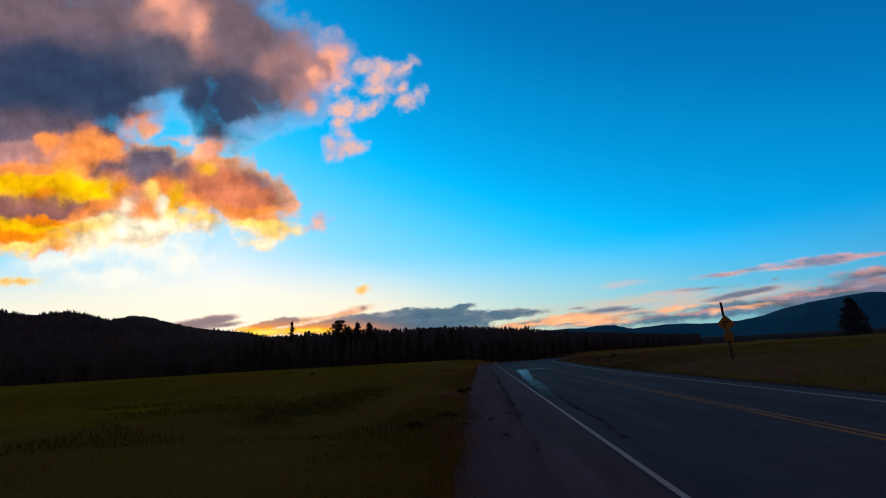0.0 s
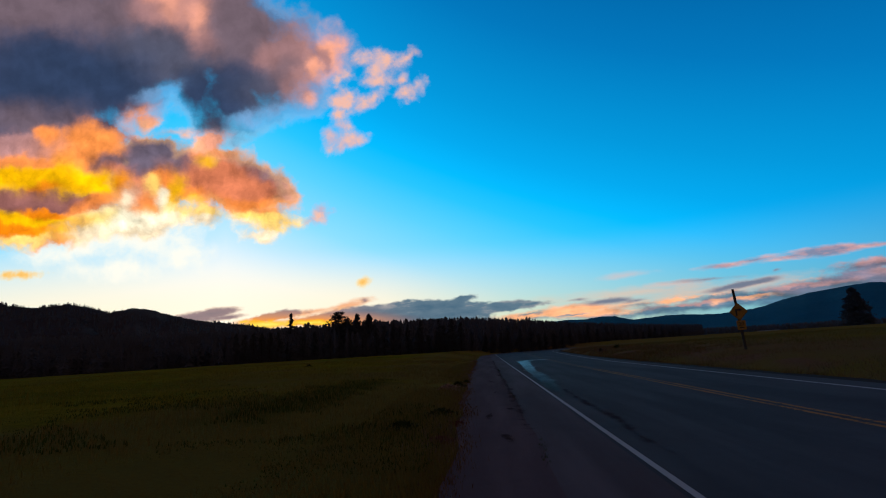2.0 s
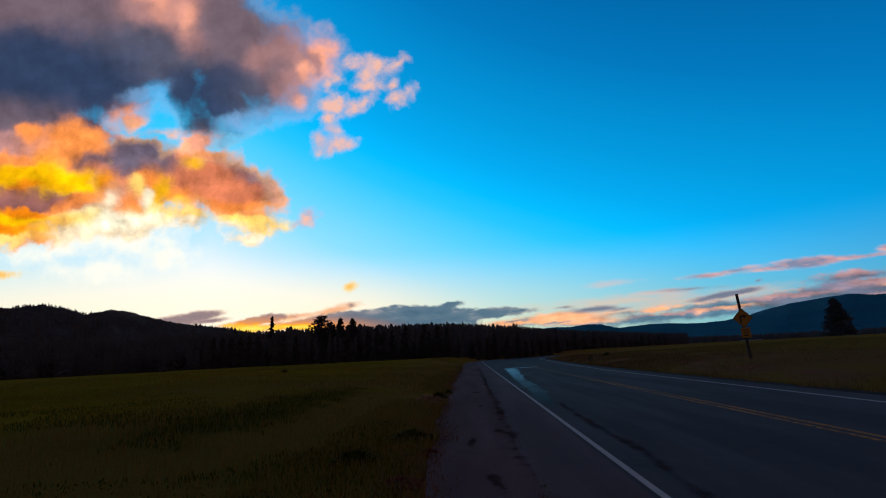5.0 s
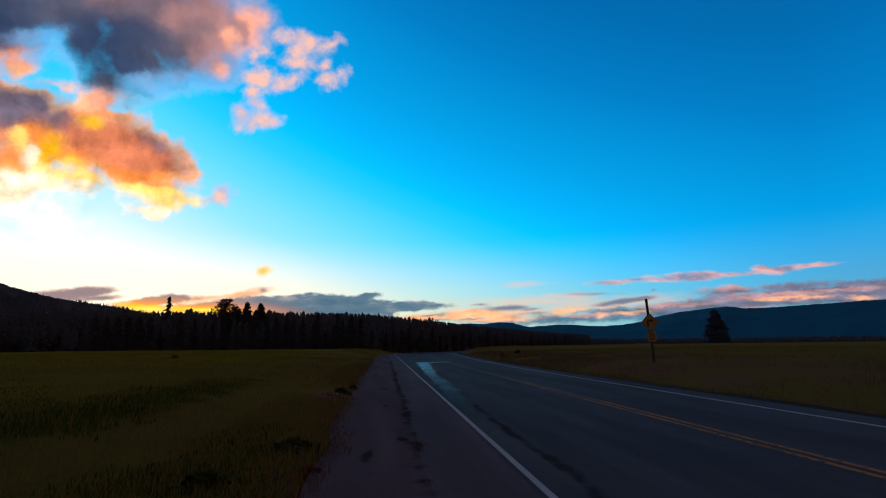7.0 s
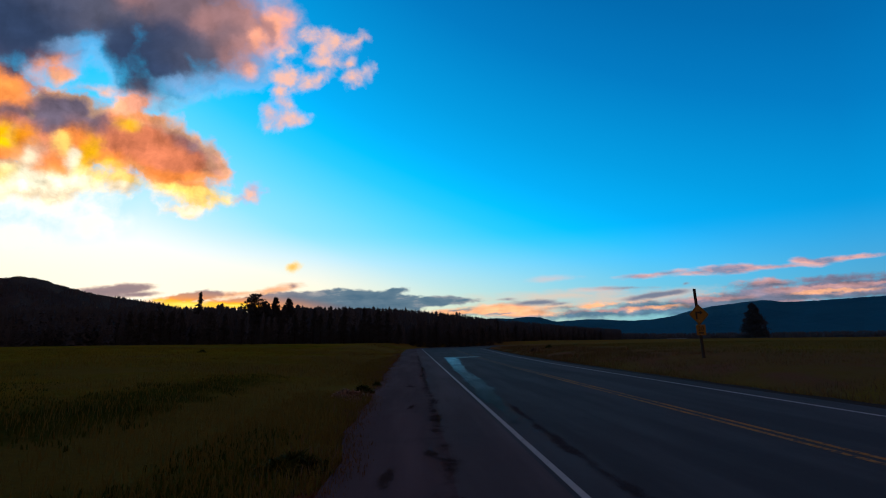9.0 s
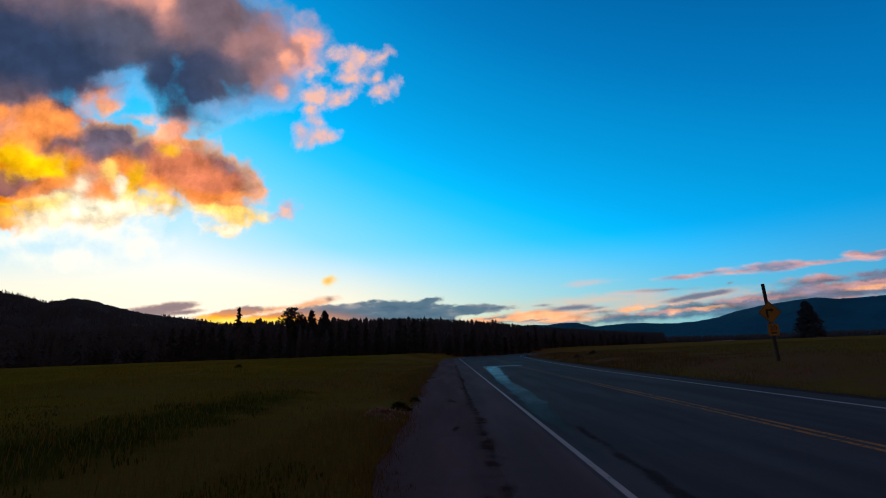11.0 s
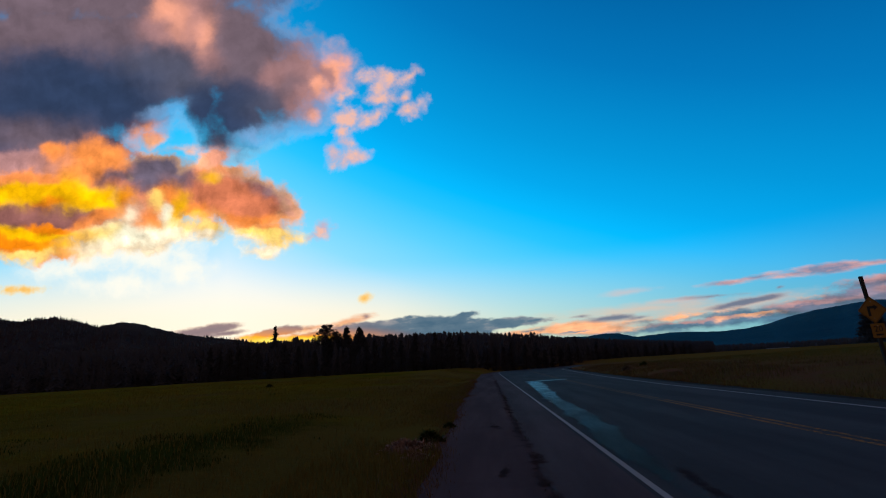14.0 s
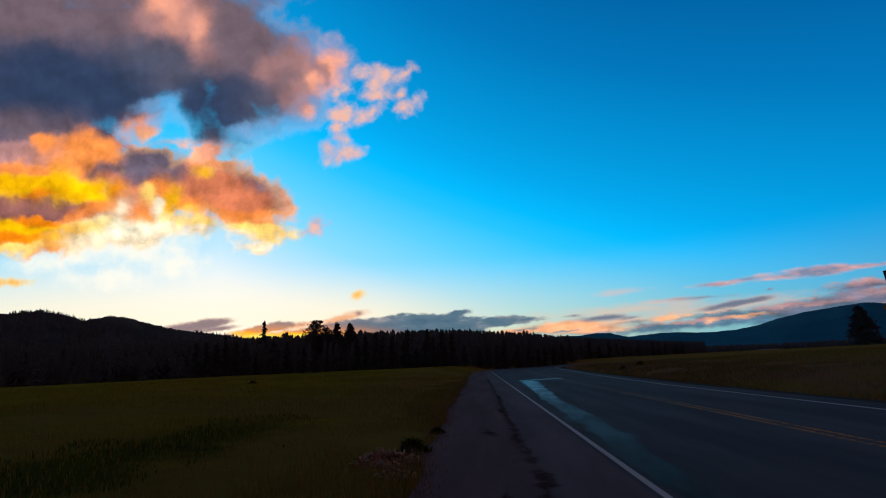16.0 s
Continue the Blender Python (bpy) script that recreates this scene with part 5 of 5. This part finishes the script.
# russet grass on the far bank and along the shoulder, lush green in the hollow beside the road
russet = scatter(rng, 26000, 8, 90, EDGE_R + 0.7, EDGE_R + 9, (0.08, 0.26), (0.010, 0.020), 1.0)
russet += scatter(rng, 5000, 22, 95, VERGE_L - 0.1, VERGE_L - 6.5, (0.05, 0.15), (0.007, 0.016), 1.0)
blades("russet_grass", russet, rng, BROWN_GRASS, "dull russet grass on the banks of the road")


def in_hollow(x, y):
    """How far a place lies inside the lush ditch or the patch by the road, past nought where it does."""
    ditch_depth = 1.3 - abs(x + 5.9) - 0.5 * max(0.0, 14 - y, y - 24)
    return max(ditch_depth, 1.2 - math.hypot(x + 2.1, (y - 11.6) * 0.55)) + 1.5 * fbm(x, y, 0.7, 4, 9.0)


lush_spots = [b_ for b_ in scatter(rng, 60000, 3, 40, VERGE_L - 0.2, VERGE_L - 16, (0.03, 0.08), (0.014, 0.030), 1.3)
              if in_hollow(b_[0], b_[1]) > 0 or fbm(b_[0], b_[1], 0.16, 3, 9.0) > 0.42]
blades("green_grass", lush_spots, rng, GREEN_GRASS, "patches of dark green grass in the meadow")

# dry straw along both edges of the road
straw = []
for k in range(9000):
    y = rng.uniform(3, 60)
    if rng.random() < 0.6:
        d = verge(y) - abs(rng.gauss(0.0, 0.35))
    else:
        d = EDGE_R + 0.9 + float(flare(y)) + abs(rng.gauss(0, 0.9))
    x = float(np.interp(y, ROUTE[:180, 1], ROUTE[:180, 0])) + d
    if fbm(x, y, 0.35, 3, 2.0) < 0.05:
        continue
    straw.append((x, y, float(land(np.array([x]), np.array([y]), np.array([d]))[0]), rng.uniform(0.06, 0.20), rng.uniform(0.006, 0.012)))
blades("dry_grass", straw, rng, DRY_GRASS, "pale dry grass along the pavement edges")

# short matted grass creeping over the crumbling edge of the shoulder
creep = []
for k in range(16000):
    y = 3 + 55 * rng.random() ** 1.5
    d = verge(y) + rng.gauss(-0.08, 0.16) + 0.25 * max(0.0, fbm(2.0, y, 0.8, 3, 5.0))
    creep.append((road_x(y) + d, y, -0.012 if d > verge(y) else float(land(np.zeros(1), np.array([y]), np.array([d]))[0]), rng.uniform(0.015, 0.085), rng.uniform(0.006, 0.013)))
blades("creeping_grass", creep, rng, BROWN_GRASS, "short matted brown grass creeping over the shoulder edge")

# weeds rooted in the joint between shoulder and lane
joint_weeds = []
for k in range(1800):
    y = rng.uniform(3, 34)
    if fbm(1.0, y, 0.55, 3, 6.0) < 0.05:
        continue
    x = float(np.interp(y, ROUTE[:150, 1], ROUTE[:150, 0])) + joint(y) + rng.gauss(0, 0.03)
    joint_weeds.append((x, y, -0.01, rng.uniform(0.01, 0.04), rng.uniform(0.006, 0.012)))
blades("joint_weeds", joint_weeds, rng, WEED, "low dark weeds growing in the pavement joint", "weeds")


def clump(name, x, y, size, height, count, mat, label, category, seed):
    """A bushy plant: many bent blades from one crown, an object of its own."""
    rng = random.Random(seed)
    z = ground_at(x, y)
    v, f = [], []
    for _ in range(count * 2):
        a, r = rng.uniform(0, 6.283), abs(rng.gauss(0, size * 0.26))
        bx, by = r * math.cos(a), r * math.sin(a)
        lean, out = rng.uniform(0, 6.283), rng.uniform(0.1, 0.6) * height
        hgt = height * rng.uniform(0.3, 1.0) * max(0.25, 1 - r / size) * (0.7 + 0.6 * noise.noise(Vector((bx * 6, by * 6, seed))))
        w = rng.uniform(0.006, 0.016) * (1 + height)
        k = len(v)
        tx, ty = bx + math.cos(lean) * out, by + math.sin(lean) * out
        mx, my = bx + math.cos(lean) * out * 0.3, by + math.sin(lean) * out * 0.3
        px, py = -math.sin(a + lean) * w, math.cos(a + lean) * w
        v += [(bx - px, by - py, -0.03), (bx + px, by + py, -0.03), (mx + px * 1.5, my + py * 1.5, hgt * 0.65), (mx - px * 1.5, my - py * 1.5, hgt * 0.65), (tx, ty, hgt)]
        f += [(k, k + 1, k + 2, k + 3), (k + 3, k + 2, k + 4)]
    ob = new(name, mesh_of(name, v, f, mat))
    ob.location = (x, y, z)
    return tagged(ob, label, category, kind="" if height > 0.15 else "stuff")


clump("weed_clump", -1.30, 20.75, 0.42, 0.34, 420, WEED, "dark green weed clump at the crumbling shoulder edge", "weed", 1)
clump("dry_tussock", -1.62, 19.85, 0.80, 0.26, 620, STRAW, "pinkish dry tussock beside the shoulder", "grass tussock", 2)
clump("dry_tussock", -1.30, 19.0, 0.45, 0.14, 260, STRAW, "low pinkish tussock on the shoulder edge", "grass tussock", 22)
clump("weed_clump", -1.12, 22.9, 0.30, 0.20, 240, WEED, "small weed clump at the shoulder edge", "weed", 3)
clump("weed_clump", -1.22, 12.7, 0.70, 0.24, 520, WEED, "low dark weed clump in the grass beside the shoulder", "weed", 4)
clump("weed_clump", -1.75, 10.9, 0.60, 0.24, 460, WEED, "spreading dark weed in the meadow grass", "weed", 5)
clump("red_weed", -0.78, 11.5, 0.60, 0.12, 420, RED_WEED, "dull red low weeds creeping onto the shoulder", "weed", 6)
clump("red_weed", -0.86, 9.7, 0.55, 0.12, 380, RED_WEED, "dull red low weeds at the shoulder edge", "weed", 7)
clump("small_shrub", -19.3, 52.0, 0.6, 0.40, 300, WEED, "small dark shrub alone in the meadow", "shrub", 8)
clump("small_shrub", 12.6, 58.0, 1.0, 0.7, 300, DRY_GRASS, "brownish shrub on the bank of the road", "shrub", 12)
clump("small_shrub", 15.2, 62.0, 0.8, 0.7, 260, WEED, "dark shrub on the bank of the road", "shrub", 13)

# ---- far barn at the foot of the mountains ----


def barn(x, y, z, turn):
    top = tagged(new("barn"), "long pale barn far off at the foot of the mountains", "barn")
    top.matrix_basis = pose(x, y, z, 0, 0, turn)
    part("wall", box(bmesh.new(), (-11, -5, -0.5), (11, 5, 2.4), 0.05), BARN_WALL, top)
    bm = bmesh.new()
    rows = [[bm.verts.new((sx * 11.5, yy, zz)) for yy, zz in ((-5.6, 2.2), (0, 3.9), (5.6, 2.2), (0, 3.65))] for sx in (-1, 1)]
    for k in range(4):
        bm.faces.new((rows[0][k], rows[1][k], rows[1][(k + 1) % 4], rows[0][(k + 1) % 4]))
    part("roof", bm, BARN_ROOF, top)
    return top


barn(*polar(28.6, 690), -2.2, -28)
